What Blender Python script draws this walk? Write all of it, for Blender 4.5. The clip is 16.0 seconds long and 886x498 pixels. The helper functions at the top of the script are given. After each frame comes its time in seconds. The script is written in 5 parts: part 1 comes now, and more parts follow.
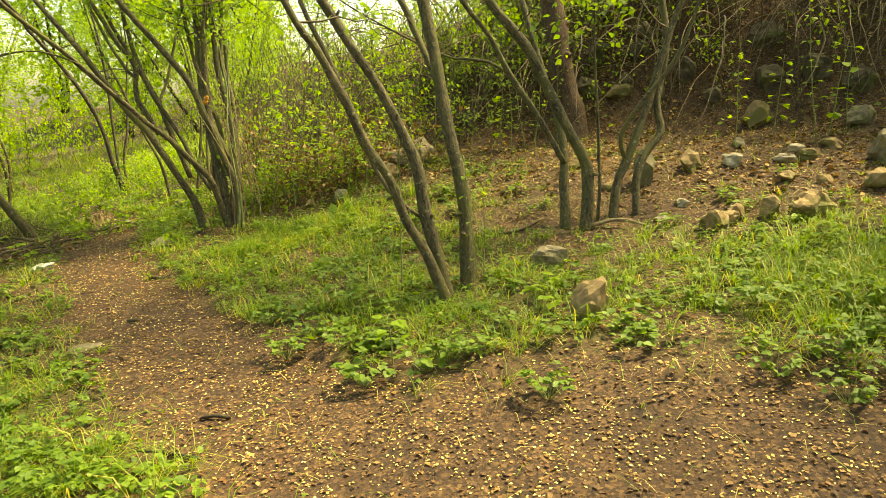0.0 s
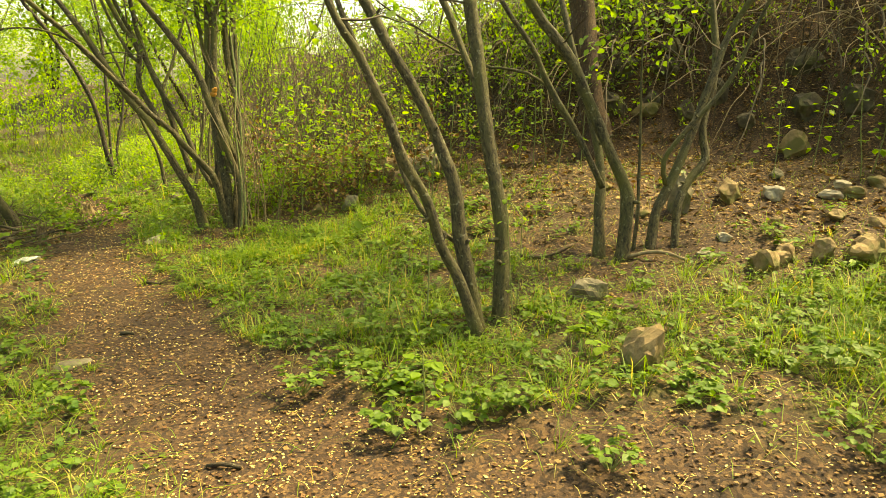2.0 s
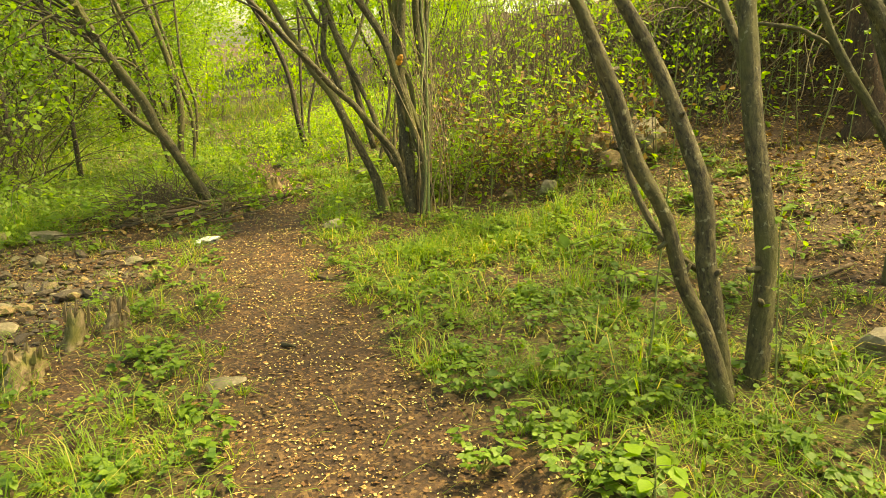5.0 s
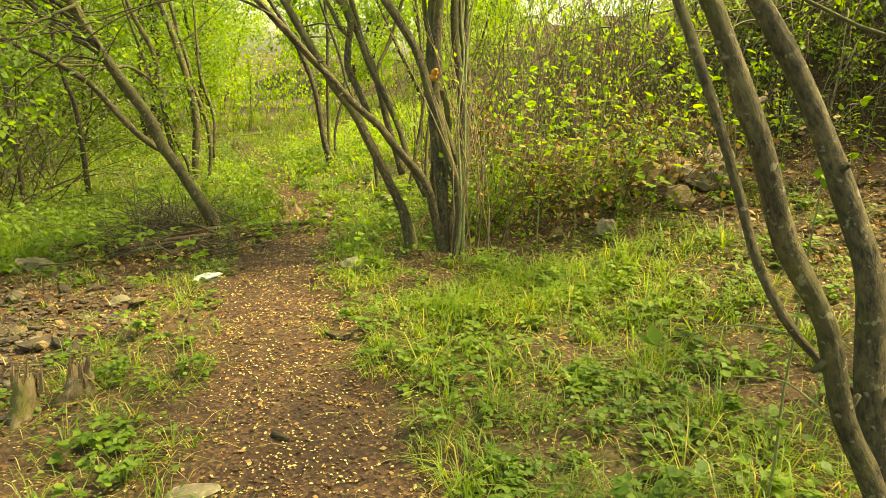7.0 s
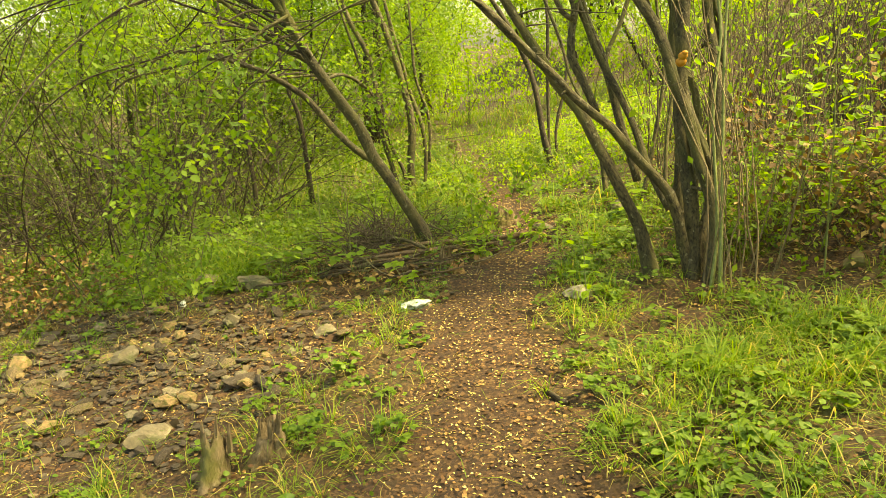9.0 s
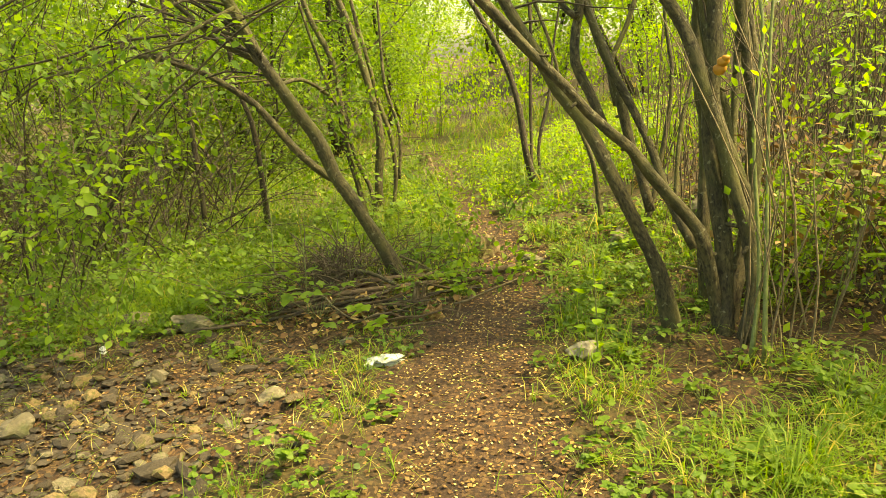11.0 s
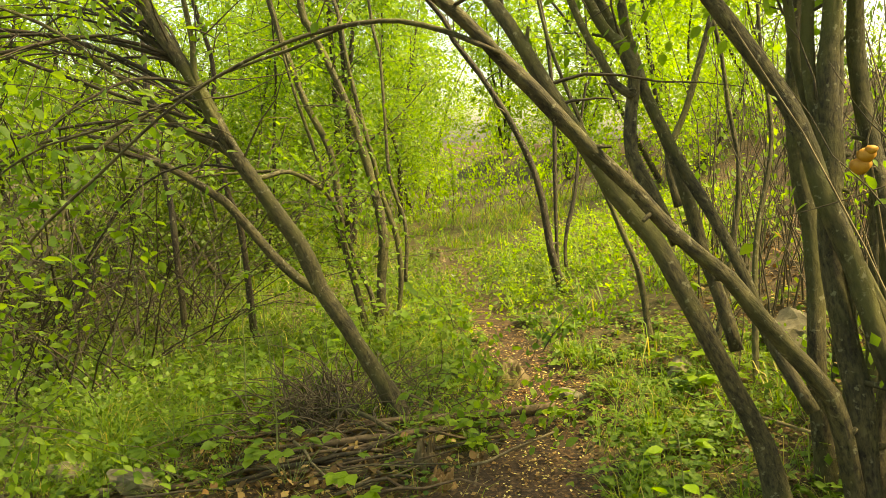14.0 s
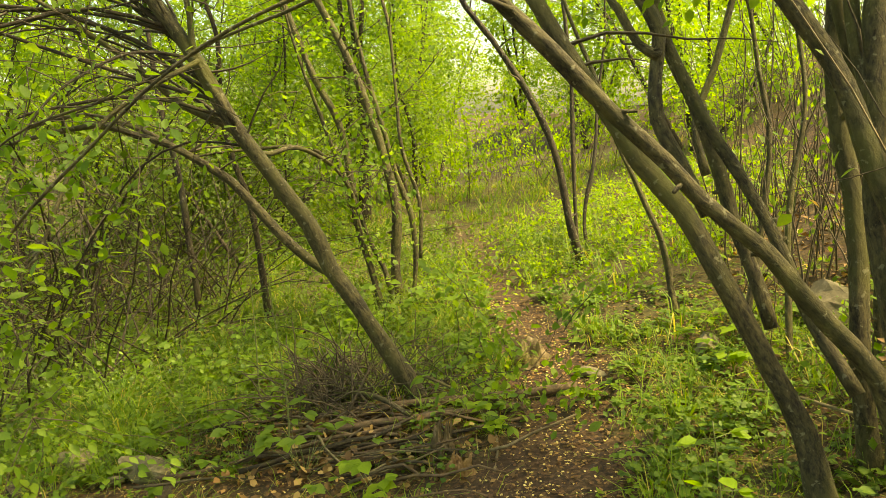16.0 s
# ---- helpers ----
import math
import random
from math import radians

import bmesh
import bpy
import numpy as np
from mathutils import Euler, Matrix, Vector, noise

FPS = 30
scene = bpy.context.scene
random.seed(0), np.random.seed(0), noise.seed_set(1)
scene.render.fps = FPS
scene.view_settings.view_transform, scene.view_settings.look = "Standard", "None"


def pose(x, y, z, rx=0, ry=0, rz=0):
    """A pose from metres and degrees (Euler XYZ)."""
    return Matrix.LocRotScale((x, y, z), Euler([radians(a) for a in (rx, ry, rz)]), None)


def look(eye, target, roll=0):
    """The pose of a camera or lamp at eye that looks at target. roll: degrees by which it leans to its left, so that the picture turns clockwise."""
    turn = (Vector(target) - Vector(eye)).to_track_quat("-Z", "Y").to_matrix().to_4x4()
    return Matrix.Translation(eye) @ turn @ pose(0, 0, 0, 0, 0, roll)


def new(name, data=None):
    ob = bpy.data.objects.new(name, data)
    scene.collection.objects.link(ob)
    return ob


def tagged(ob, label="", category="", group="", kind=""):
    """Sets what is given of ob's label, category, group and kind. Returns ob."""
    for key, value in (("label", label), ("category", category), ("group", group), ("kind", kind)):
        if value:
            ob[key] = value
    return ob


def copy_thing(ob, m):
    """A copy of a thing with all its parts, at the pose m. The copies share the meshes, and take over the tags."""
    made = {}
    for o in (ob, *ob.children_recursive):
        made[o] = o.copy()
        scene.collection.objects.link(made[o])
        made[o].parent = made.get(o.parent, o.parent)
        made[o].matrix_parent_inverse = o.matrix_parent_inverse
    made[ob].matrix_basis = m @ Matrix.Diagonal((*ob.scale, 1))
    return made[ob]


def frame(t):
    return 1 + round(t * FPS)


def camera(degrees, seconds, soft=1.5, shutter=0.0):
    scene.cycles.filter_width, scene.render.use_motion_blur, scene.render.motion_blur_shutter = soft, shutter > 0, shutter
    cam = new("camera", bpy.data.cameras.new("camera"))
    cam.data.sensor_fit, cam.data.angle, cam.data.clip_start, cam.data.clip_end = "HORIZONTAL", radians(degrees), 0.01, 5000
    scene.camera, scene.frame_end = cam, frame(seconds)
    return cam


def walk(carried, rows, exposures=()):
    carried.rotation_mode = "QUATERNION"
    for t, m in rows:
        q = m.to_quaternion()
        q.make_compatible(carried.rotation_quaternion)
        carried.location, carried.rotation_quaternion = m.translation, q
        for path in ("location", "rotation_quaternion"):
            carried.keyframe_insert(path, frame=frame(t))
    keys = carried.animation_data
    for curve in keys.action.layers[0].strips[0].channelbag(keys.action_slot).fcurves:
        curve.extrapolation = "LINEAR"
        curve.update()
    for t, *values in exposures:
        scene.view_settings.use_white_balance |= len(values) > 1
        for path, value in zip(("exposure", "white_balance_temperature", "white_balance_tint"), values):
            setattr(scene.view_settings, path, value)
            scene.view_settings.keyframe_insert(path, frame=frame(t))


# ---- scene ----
cam = camera(64.6, 16.0, soft=0.8)
METRES, EYE, TILT, LEAN, TURN = 5.2, 1.6, -12.0, 1.0, 0.0
ROWS = [
    (0.0, 0.0, 0.0, 0.0, -0.0, 0.0, 0.0),
    (0.5, -0.0078, 0.0136, 0.0022, 1.0, -0.06, -1.0),
    (1.0, -0.0216, 0.0439, 0.009, -2.02, -0.44, -2.38),
    (1.5, -0.045, 0.065, 0.0261, -2.71, -0.1, -3.42),
    (2.0, -0.0542, 0.0737, 0.0285, -1.35, -0.05, -3.43),
    (2.5, -0.0638, 0.0995, 0.0312, 4.68, -1.66, -3.58),
    (3.0, -0.0646, 0.1341, 0.0475, 10.64, -3.82, -3.97),
    (3.5, -0.064, 0.1479, 0.0548, 13.05, -4.2, -4.38),
    (4.0, -0.071, 0.174, 0.0582, 12.93, -4.13, -4.72),
    (6.5, -0.1219, 0.3625, 0.1004, 15.65, -5.05, -7.11),
    (7.0, -0.1382, 0.3979, 0.107, 16.49, -3.8, -7.14),
    (7.5, -0.1683, 0.4343, 0.1199, 19.25, -3.32, -7.67),
    (8.0, -0.1862, 0.4587, 0.122, 24.6, -4.73, -7.81),
    (8.5, -0.2002, 0.5071, 0.1279, 31.87, -6.87, -7.23),
    (9.0, -0.2058, 0.5298, 0.1382, 34.4, -6.83, -5.32),
    (11.5, -0.3201, 0.6769, 0.1545, 29.22, -5.35, -6.51),
    (12.0, -0.3344, 0.6981, 0.1571, 26.44, -5.18, -6.29),
    (12.5, -0.3688, 0.7242, 0.1666, 28.22, -5.51, -6.35),
    (13.0, -0.392, 0.7465, 0.1736, 29.43, -1.85, -7.27),
    (13.5, -0.4032, 0.7769, 0.1774, 31.02, 0.43, -7.64),
    (14.0, -0.4012, 0.8049, 0.1861, 32.71, 0.86, -6.1),
    (14.5, -0.3956, 0.8211, 0.1881, 33.16, -0.22, -3.61),
    (15.0, -0.4012, 0.8261, 0.1905, 32.44, -0.34, -4.18),
    (15.5, -0.4134, 0.8317, 0.1909, 32.72, -0.74, -5.57),
    (16.0, -0.4153, 0.8321, 0.1899, 34.14, -1.51, -4.95),
]
walk(cam, [(t, pose(0, 0, EYE, TILT, LEAN, TURN) @ pose(METRES * x, METRES * y, METRES * z, 90 + pitch, roll, yaw)) for t, x, y, z, yaw, pitch, roll in ROWS],
     exposures=[(0.0, 1.65, 11000, -4.0), (3.5, 1.72, 11000, -3.8), (7.0, 1.86, 11000, -3.4), (12.5, 1.82, 11000, -3.3), (13.5, 1.62, 11000, -2.6), (16.0, 1.62, 11000, -2.6)])

# ---- the light ----
SUN_AZ, SUN_EL = 1.12, 1.03
world = bpy.data.worlds.new("world")
scene.world = world
world.use_nodes = True
wn = world.node_tree
sky = wn.nodes.new("ShaderNodeTexSky")
sky.sky_type, sky.sun_disc = "NISHITA", False
sky.sun_elevation, sky.sun_rotation = SUN_EL, SUN_AZ
sky.air_density, sky.dust_density, sky.ozone_density = 1.0, 3.0, 0.3
wn.nodes["Background"].inputs["Strength"].default_value = 0.15
wn.links.new(sky.outputs[0], wn.nodes["Background"].inputs["Color"])
sun = new("sun", bpy.data.lights.new("sun", "SUN"))
sun.data.energy, sun.data.angle, sun.data.color = 3.6, radians(9.0), (1.0, 0.88, 0.66)
sun_way = Vector((math.sin(SUN_AZ) * math.cos(SUN_EL), math.cos(SUN_AZ) * math.cos(SUN_EL), math.sin(SUN_EL)))
sun.matrix_world = look(sun_way * 30, (0, 0, 0))


# ---- materials ----
def material(name):
    m = bpy.data.materials.new(name)
    m.use_nodes = True
    return m, m.node_tree.nodes, m.node_tree.links, m.node_tree.nodes["Principled BSDF"]


def noise_node(n, l, scale, detail=4.0, stretch=(1, 1, 1), rough=0.6):
    tc, mp, no = n.new("ShaderNodeTexCoord"), n.new("ShaderNodeMapping"), n.new("ShaderNodeTexNoise")
    mp.inputs["Scale"].default_value = stretch
    no.inputs["Scale"].default_value, no.inputs["Detail"].default_value, no.inputs["Roughness"].default_value = scale, detail, rough
    l.new(tc.outputs["Object"], mp.inputs["Vector"])
    l.new(mp.outputs["Vector"], no.inputs["Vector"])
    return no.outputs["Fac"]


def ramp(n, l, fac, stops):
    r = n.new("ShaderNodeValToRGB")
    while len(r.color_ramp.elements) < len(stops):
        r.color_ramp.elements.new(0.5)
    for e, (p, c) in zip(r.color_ramp.elements, stops):
        e.position, e.color = p, (*c, 1)
    l.new(fac, r.inputs["Fac"])
    return r.outputs["Color"]


def mixed(n, l, fac, a, b, how="MIX"):
    m = n.new("ShaderNodeMix")
    m.data_type, m.blend_type = "RGBA", how
    for sock, v in ((m.inputs[0], fac), (m.inputs[6], a), (m.inputs[7], b)):
        if isinstance(v, (int, float)):
            sock.default_value = v
        elif isinstance(v, tuple):
            sock.default_value = (*v, 1)
        else:
            l.new(v, sock)
    return m.outputs[2]


def bump(n, l, bs, height_sock, strength, distance):
    b = n.new("ShaderNodeBump")
    b.inputs["Strength"].default_value, b.inputs["Distance"].default_value = strength, distance
    l.new(height_sock, b.inputs["Height"])
    l.new(b.outputs["Normal"], bs.inputs["Normal"])


def bark_material(name, dark, light, moss, moss_at=0.55):
    m, n, l, bs = material(name)
    grain, mp, no = n.new("ShaderNodeAttribute"), n.new("ShaderNodeMapping"), n.new("ShaderNodeTexNoise")
    grain.attribute_name = "grain"
    mp.inputs["Scale"].default_value = (1, 1, 0.4)
    no.inputs["Scale"].default_value, no.inputs["Detail"].default_value, no.inputs["Roughness"].default_value = 70, 8, 0.72
    l.new(grain.outputs["Vector"], mp.inputs["Vector"])
    l.new(mp.outputs["Vector"], no.inputs["Vector"])
    fine = no.outputs["Fac"]
    broad = noise_node(n, l, 3.2, 3, (1, 1, 0.7))
    spots = noise_node(n, l, 38, 3)
    col = ramp(n, l, fine, [(0.36, dark), (0.6, light)])
    col = mixed(n, l, 0.75, col, ramp(n, l, noise_node(n, l, 13, 4, (1, 1, 0.35)), [(0.36, (0.42, 0.4, 0.38)), (0.64, (1.3, 1.25, 1.15))]), "MULTIPLY")
    col = mixed(n, l, ramp(n, l, broad, [(moss_at, (0, 0, 0)), (moss_at + 0.2, (0.8, 0.8, 0.8))]), col, moss)
    col = mixed(n, l, ramp(n, l, spots, [(0.62, (0, 0, 0)), (0.68, (0.6, 0.6, 0.6))]), col, (0.27, 0.26, 0.17))
    l.new(col, bs.inputs["Base Color"])
    bs.inputs["Roughness"].default_value = 0.82
    bump(n, l, bs, fine, 0.9, 0.012)
    return m


def leaf_material(name, a, b, through_light=0.55, rough=0.6, dry=None, dry_at=0.93):
    m, n, l, bs = material(name)
    geo = n.new("ShaderNodeNewGeometry")
    patch = noise_node(n, l, 1.1, 2)
    col = ramp(n, l, geo.outputs["Random Per Island"], [(0.0, a), (0.88, b)] if dry is None else [(0.0, a), (dry_at - 0.04, b), (dry_at, dry)])
    col = mixed(n, l, 1.0, col, ramp(n, l, patch, [(0.3, (0.72, 0.78, 0.7)), (0.7, (1.15, 1.08, 1.0))]), "MULTIPLY")
    vein = noise_node(n, l, 160, 2)
    col = mixed(n, l, 0.3, col, ramp(n, l, vein, [(0.3, (0.6, 0.6, 0.6)), (0.7, (1.2, 1.2, 1.1))]), "MULTIPLY")
    l.new(col, bs.inputs["Base Color"])
    bs.inputs["Roughness"].default_value = rough
    tr, mx = n.new("ShaderNodeBsdfTranslucent"), n.new("ShaderNodeMixShader")
    l.new(mixed(n, l, 1.0, col, (1.9, 1.75, 0.95), "MULTIPLY"), tr.inputs["Color"])
    mx.inputs["Fac"].default_value = through_light
    l.new(bs.outputs[0], mx.inputs[1])
    l.new(tr.outputs[0], mx.inputs[2])
    l.new(mx.outputs[0], n["Material Output"].inputs["Surface"])
    return m


def rough_material(name, stops, scale, rough=0.85, relief=0.5, size=0.01, moss=None, moss_at=0.55, stretch=(1, 1, 1)):
    m, n, l, bs = material(name)
    fine = noise_node(n, l, scale, 6, stretch, 0.68)
    col = ramp(n, l, fine, stops)
    if moss:
        col = mixed(n, l, ramp(n, l, noise_node(n, l, 5, 4), [(moss_at, (0, 0, 0)), (moss_at + 0.12, (0.85, 0.85, 0.85))]), col, moss)
    l.new(col, bs.inputs["Base Color"])
    bs.inputs["Roughness"].default_value = rough
    bump(n, l, bs, fine, relief, size)
    return m


def ground_material():
    m, n, l, bs = material("forest soil")
    tc, vor = n.new("ShaderNodeTexCoord"), n.new("ShaderNodeTexVoronoi")
    vor.inputs["Scale"].default_value = 75
    wob = n.new("ShaderNodeVectorMath")
    wob.operation = "MULTIPLY_ADD"
    nz = n.new("ShaderNodeTexNoise")
    nz.inputs["Scale"].default_value = 30
    l.new(tc.outputs["Object"], nz.inputs["Vector"])
    l.new(nz.outputs["Color"], wob.inputs[0])
    wob.inputs[1].default_value = (0.03, 0.03, 0.03)
    l.new(tc.outputs["Object"], wob.inputs[2])
    l.new(wob.outputs[0], vor.inputs["Vector"])
    sep = n.new("ShaderNodeSeparateColor")
    l.new(vor.outputs["Color"], sep.inputs["Color"])
    flakes = ramp(n, l, sep.outputs[0], [(0.0, (0.014, 0.007, 0.003)), (0.4, (0.042, 0.021, 0.008)), (0.75, (0.09, 0.046, 0.018)), (0.95, (0.17, 0.1, 0.04))])
    soil = ramp(n, l, noise_node(n, l, 9, 6), [(0.3, (0.015, 0.008, 0.004)), (0.7, (0.052, 0.026, 0.01))])
    col = mixed(n, l, ramp(n, l, noise_node(n, l, 2.3, 5), [(0.35, (0.3, 0.3, 0.3)), (0.6, (0.9, 0.9, 0.9))]), soil, flakes)
    at = n.new("ShaderNodeAttribute")
    at.attribute_name = "cover"
    green = ramp(n, l, noise_node(n, l, 45, 5), [(0.3, (0.03, 0.024, 0.008)), (0.55, (0.075, 0.068, 0.018)), (0.75, (0.15, 0.11, 0.035))])
    fac = mixed(n, l, 1.0, at.outputs["Color"], ramp(n, l, noise_node(n, l, 6, 5), [(0.3, (0.25, 0.25, 0.25)), (0.6, (1, 1, 1))]), "MULTIPLY")
    l.new(mixed(n, l, fac, col, green), bs.inputs["Base Color"])
    bs.inputs["Roughness"].default_value = 0.9
    bump(n, l, bs, noise_node(n, l, 55, 6), 0.7, 0.012)
    return m


BARK = bark_material("grey brown bark", (0.014, 0.011, 0.006), (0.12, 0.105, 0.052), (0.1, 0.1, 0.027), 0.46)
BARK_DARK = bark_material("dark wet bark", (0.013, 0.009, 0.006), (0.065, 0.05, 0.028), (0.05, 0.05, 0.016))
BARK_RED = bark_material("red brown ridged bark", (0.025, 0.014, 0.009), (0.1, 0.058, 0.033), (0.06, 0.055, 0.022), 0.6)
TWIG = rough_material("grey twig", [(0.3, (0.035, 0.027, 0.017)), (0.7, (0.12, 0.095, 0.06))], 40)
DEAD = rough_material("bleached dead stem", [(0.3, (0.1, 0.075, 0.04)), (0.7, (0.28, 0.22, 0.13))], 30)
CANE = rough_material("green cane", [(0.3, (0.09, 0.12, 0.03)), (0.7, (0.2, 0.23, 0.08))], 30, 0.6)
ROT = rough_material("rotten wood", [(0.28, (0.03, 0.019, 0.01)), (0.48, (0.15, 0.11, 0.058)), (0.7, (0.33, 0.25, 0.15))], 22, 0.9, 0.9, 0.02, (0.13, 0.13, 0.03), 0.5, (1, 1, 0.25))
ROT_ORANGE = rough_material("crumbling orange wood", [(0.28, (0.09, 0.045, 0.018)), (0.5, (0.28, 0.16, 0.06)), (0.72, (0.46, 0.31, 0.15))], 22, 0.9, 0.9, 0.02, None, 0.5, (1, 1, 0.25))
LOG = rough_material("weathered log", [(0.3, (0.045, 0.03, 0.018)), (0.7, (0.19, 0.13, 0.075))], 30, 0.85, 0.8, 0.01)
STONE = rough_material("grey stone", [(0.25, (0.07, 0.06, 0.04)), (0.55, (0.19, 0.16, 0.1)), (0.8, (0.4, 0.35, 0.24))], 16, 0.8, 0.6, 0.02, (0.08, 0.09, 0.03), 0.52)
STONE_TAN = rough_material("tan stone", [(0.25, (0.12, 0.08, 0.04)), (0.6, (0.29, 0.2, 0.095)), (0.8, (0.44, 0.33, 0.17))], 14, 0.85, 0.6, 0.02, (0.1, 0.1, 0.027), 0.46)
STONE_PALE = rough_material("pale stone", [(0.25, (0.16, 0.14, 0.1)), (0.6, (0.34, 0.3, 0.22)), (0.8, (0.55, 0.5, 0.4))], 18, 0.8, 0.5, 0.015, (0.2, 0.2, 0.1), 0.64)
CLOD = rough_material("dry grey clod", [(0.25, (0.02, 0.015, 0.01)), (0.55, (0.07, 0.054, 0.036)), (0.8, (0.17, 0.14, 0.1))], 24, 0.9, 0.7, 0.012)
ROCK = rough_material("dark mossy rock", [(0.25, (0.02, 0.017, 0.011)), (0.55, (0.075, 0.06, 0.035)), (0.8, (0.17, 0.14, 0.085))], 12, 0.85, 0.7, 0.02, (0.07, 0.075, 0.02), 0.5)
SOIL = ground_material()
LEAF = leaf_material("spring leaf", (0.092, 0.19, 0.024), (0.19, 0.31, 0.04))
LEAF_DEEP = leaf_material("shade leaf", (0.06, 0.12, 0.02), (0.14, 0.21, 0.034), 0.5)
LEAF_LIME = leaf_material("lime leaf", (0.145, 0.275, 0.018), (0.26, 0.4, 0.035), 0.55)
GRASS = leaf_material("grass blade", (0.085, 0.185, 0.012), (0.19, 0.3, 0.026), 0.42, 0.58, (0.4, 0.35, 0.1), 0.92)
STRAW = leaf_material("dry straw", (0.26, 0.24, 0.06), (0.5, 0.42, 0.16), 0.2, 0.6)
HERB = leaf_material("herb leaf", (0.06, 0.135, 0.014), (0.15, 0.25, 0.022), 0.35)
SEED = leaf_material("fallen seed", (0.42, 0.32, 0.1), (0.76, 0.64, 0.3), 0.15, 0.7, (0.24, 0.14, 0.055), 0.62)
BROWN = leaf_material("dead leaf", (0.055, 0.026, 0.01), (0.16, 0.08, 0.031), 0.15, 0.7, (0.33, 0.2, 0.08), 0.84)
TAN = leaf_material("tan dead leaf", (0.068, 0.037, 0.013), (0.22, 0.125, 0.042), 0.15, 0.7, (0.4, 0.27, 0.12), 0.84)
FLAKE = leaf_material("grey bark flake", (0.04, 0.028, 0.015), (0.125, 0.092, 0.055), 0.03, 0.8, (0.24, 0.19, 0.12), 0.94)
PAPER = rough_material("crumpled white wrapper", [(0.3, (0.55, 0.57, 0.5)), (0.7, (0.8, 0.8, 0.76))], 25, 0.5, 0.4, 0.01)
FUNGUS = rough_material("orange bracket fungus", [(0.3, (0.32, 0.12, 0.012)), (0.7, (0.5, 0.25, 0.03))], 18, 0.6, 0.4, 0.008)
TEAL = rough_material("faded teal plastic", [(0.3, (0.12, 0.3, 0.26)), (0.7, (0.2, 0.42, 0.36))], 18, 0.4, 0.2, 0.008)


# ---- the lie of the land ----
FOOT = [(9.0, 3.4), (6.0, 4.7), (4.0, 5.9), (2.9, 6.6), (1.2, 7.4), (0.0, 8.0), (-1.2, 9.0), (-3.4, 12.0), (-7.0, 18.0), (-14.0, 28.0)]
PATH = [(6.0, 0.2, 0.8), (2.6, 1.5, 0.85), (0.9, 2.0, 0.75), (-0.2, 2.5, 0.55), (-1.0, 3.2, 0.48), (-1.65, 4.0, 0.44), (-2.4, 5.0, 0.4), (-3.0, 5.9, 0.36), (-3.25, 6.7, 0.3),
        (-3.65, 7.6, 0.27), (-4.1, 8.2, 0.22), (-4.9, 9.2, 0.14), (-5.9, 10.5, 0.11), (-6.8, 11.5, 0.09), (-7.9, 13.0, 0.07), (-9.6, 15.0, 0.05)]
# patches of green (positive) and bare earth (negative): x, y, radius x, radius y, weight
PATCHES = [(-0.35, 3.55, 0.9, 0.75, 0.8), (-1.2, 5.2, 1.0, 1.2, 0.6), (-0.7, 5.9, 1.3, 0.9, 0.55), (2.1, 3.4, 0.85, 1.2, 1.1), (-1.9, 2.5, 0.75, 0.6, 0.9), (-2.3, 3.4, 0.5, 0.7, 0.4),
           (-2.55, 7.0, 0.75, 1.3, 0.6), (-4.3, 10.0, 1.3, 2.2, 0.8), (-8.5, 9.0, 3.6, 3.0, 0.7), (-6.0, 7.8, 1.6, 1.0, 0.6), (-4.6, 9.3, 0.7, 1.4, 0.6), (-3.2, 4.9, 0.5, 0.7, 0.35),
           (-4.9, 5.1, 1.3, 0.9, -0.7), (1.4, 5.6, 1.3, 1.0, -0.3), (3.0, 5.5, 1.4, 1.0, -0.4), (1.1, 3.9, 0.5, 0.4, 0.3), (-4.4, 6.7, 0.7, 0.35, -0.6), (0.9, 2.7, 1.0, 0.5, -0.35), (-2.0, 6.5, 0.35, 0.3, -0.7),
           (-1.4, 7.0, 0.7, 0.5, -0.5), (0.2, 4.6, 0.8, 0.6, 0.35), (-7.2, 6.7, 1.8, 0.8, 0.8), (-5.6, 7.0, 0.8, 0.5, 0.5), (-10, 6.5, 3.0, 2.5, 0.5), (-1.05, 5.3, 0.3, 0.25, -0.8), (-1.9, 6.05, 0.35, 0.2, -0.5), (-0.2, 5.4, 0.4, 0.3, -0.4), (-8.2, 5.2, 1.6, 1.0, 0.8)]


def ease(a, b, v):
    v = np.clip((v - a) / (b - a), 0, 1)
    return v * v * (3 - 2 * v)


def bank_distance(x, y):
    """Metres beyond the foot of the bank; negative on the path's side."""
    best, side = np.full(x.shape, 1e9), np.ones(x.shape)
    for (ax, ay), (bx, by) in zip(FOOT, FOOT[1:]):
        dx, dy = bx - ax, by - ay
        u = np.clip(((x - ax) * dx + (y - ay) * dy) / (dx * dx + dy * dy), 0, 1)
        d = np.hypot(ax + u * dx - x, ay + u * dy - y)
        near = d < best
        best = np.where(near, d, best)
        side = np.where(near, np.where(dx * (y - ay) - dy * (x - ax) < 0, 1, -1), side)
    return best * side


def path_share(x, y):
    """1 in the middle of the trodden path, 0 off it."""
    share, rag = np.zeros(x.shape), 1 + 0.36 * waves(x, y, 0.55, 41) + 0.26 * waves(x, y, 0.2, 42)
    for (ax, ay, aw), (bx, by, bw) in zip(PATH, PATH[1:]):
        dx, dy = bx - ax, by - ay
        u = np.clip(((x - ax) * dx + (y - ay) * dy) / (dx * dx + dy * dy), 0, 1)
        d = np.hypot(ax + u * dx - x, ay + u * dy - y) / (aw + u * (bw - aw))
        share = np.maximum(share, 1 - ease(0.7, 1.3, d * rag))
    return share


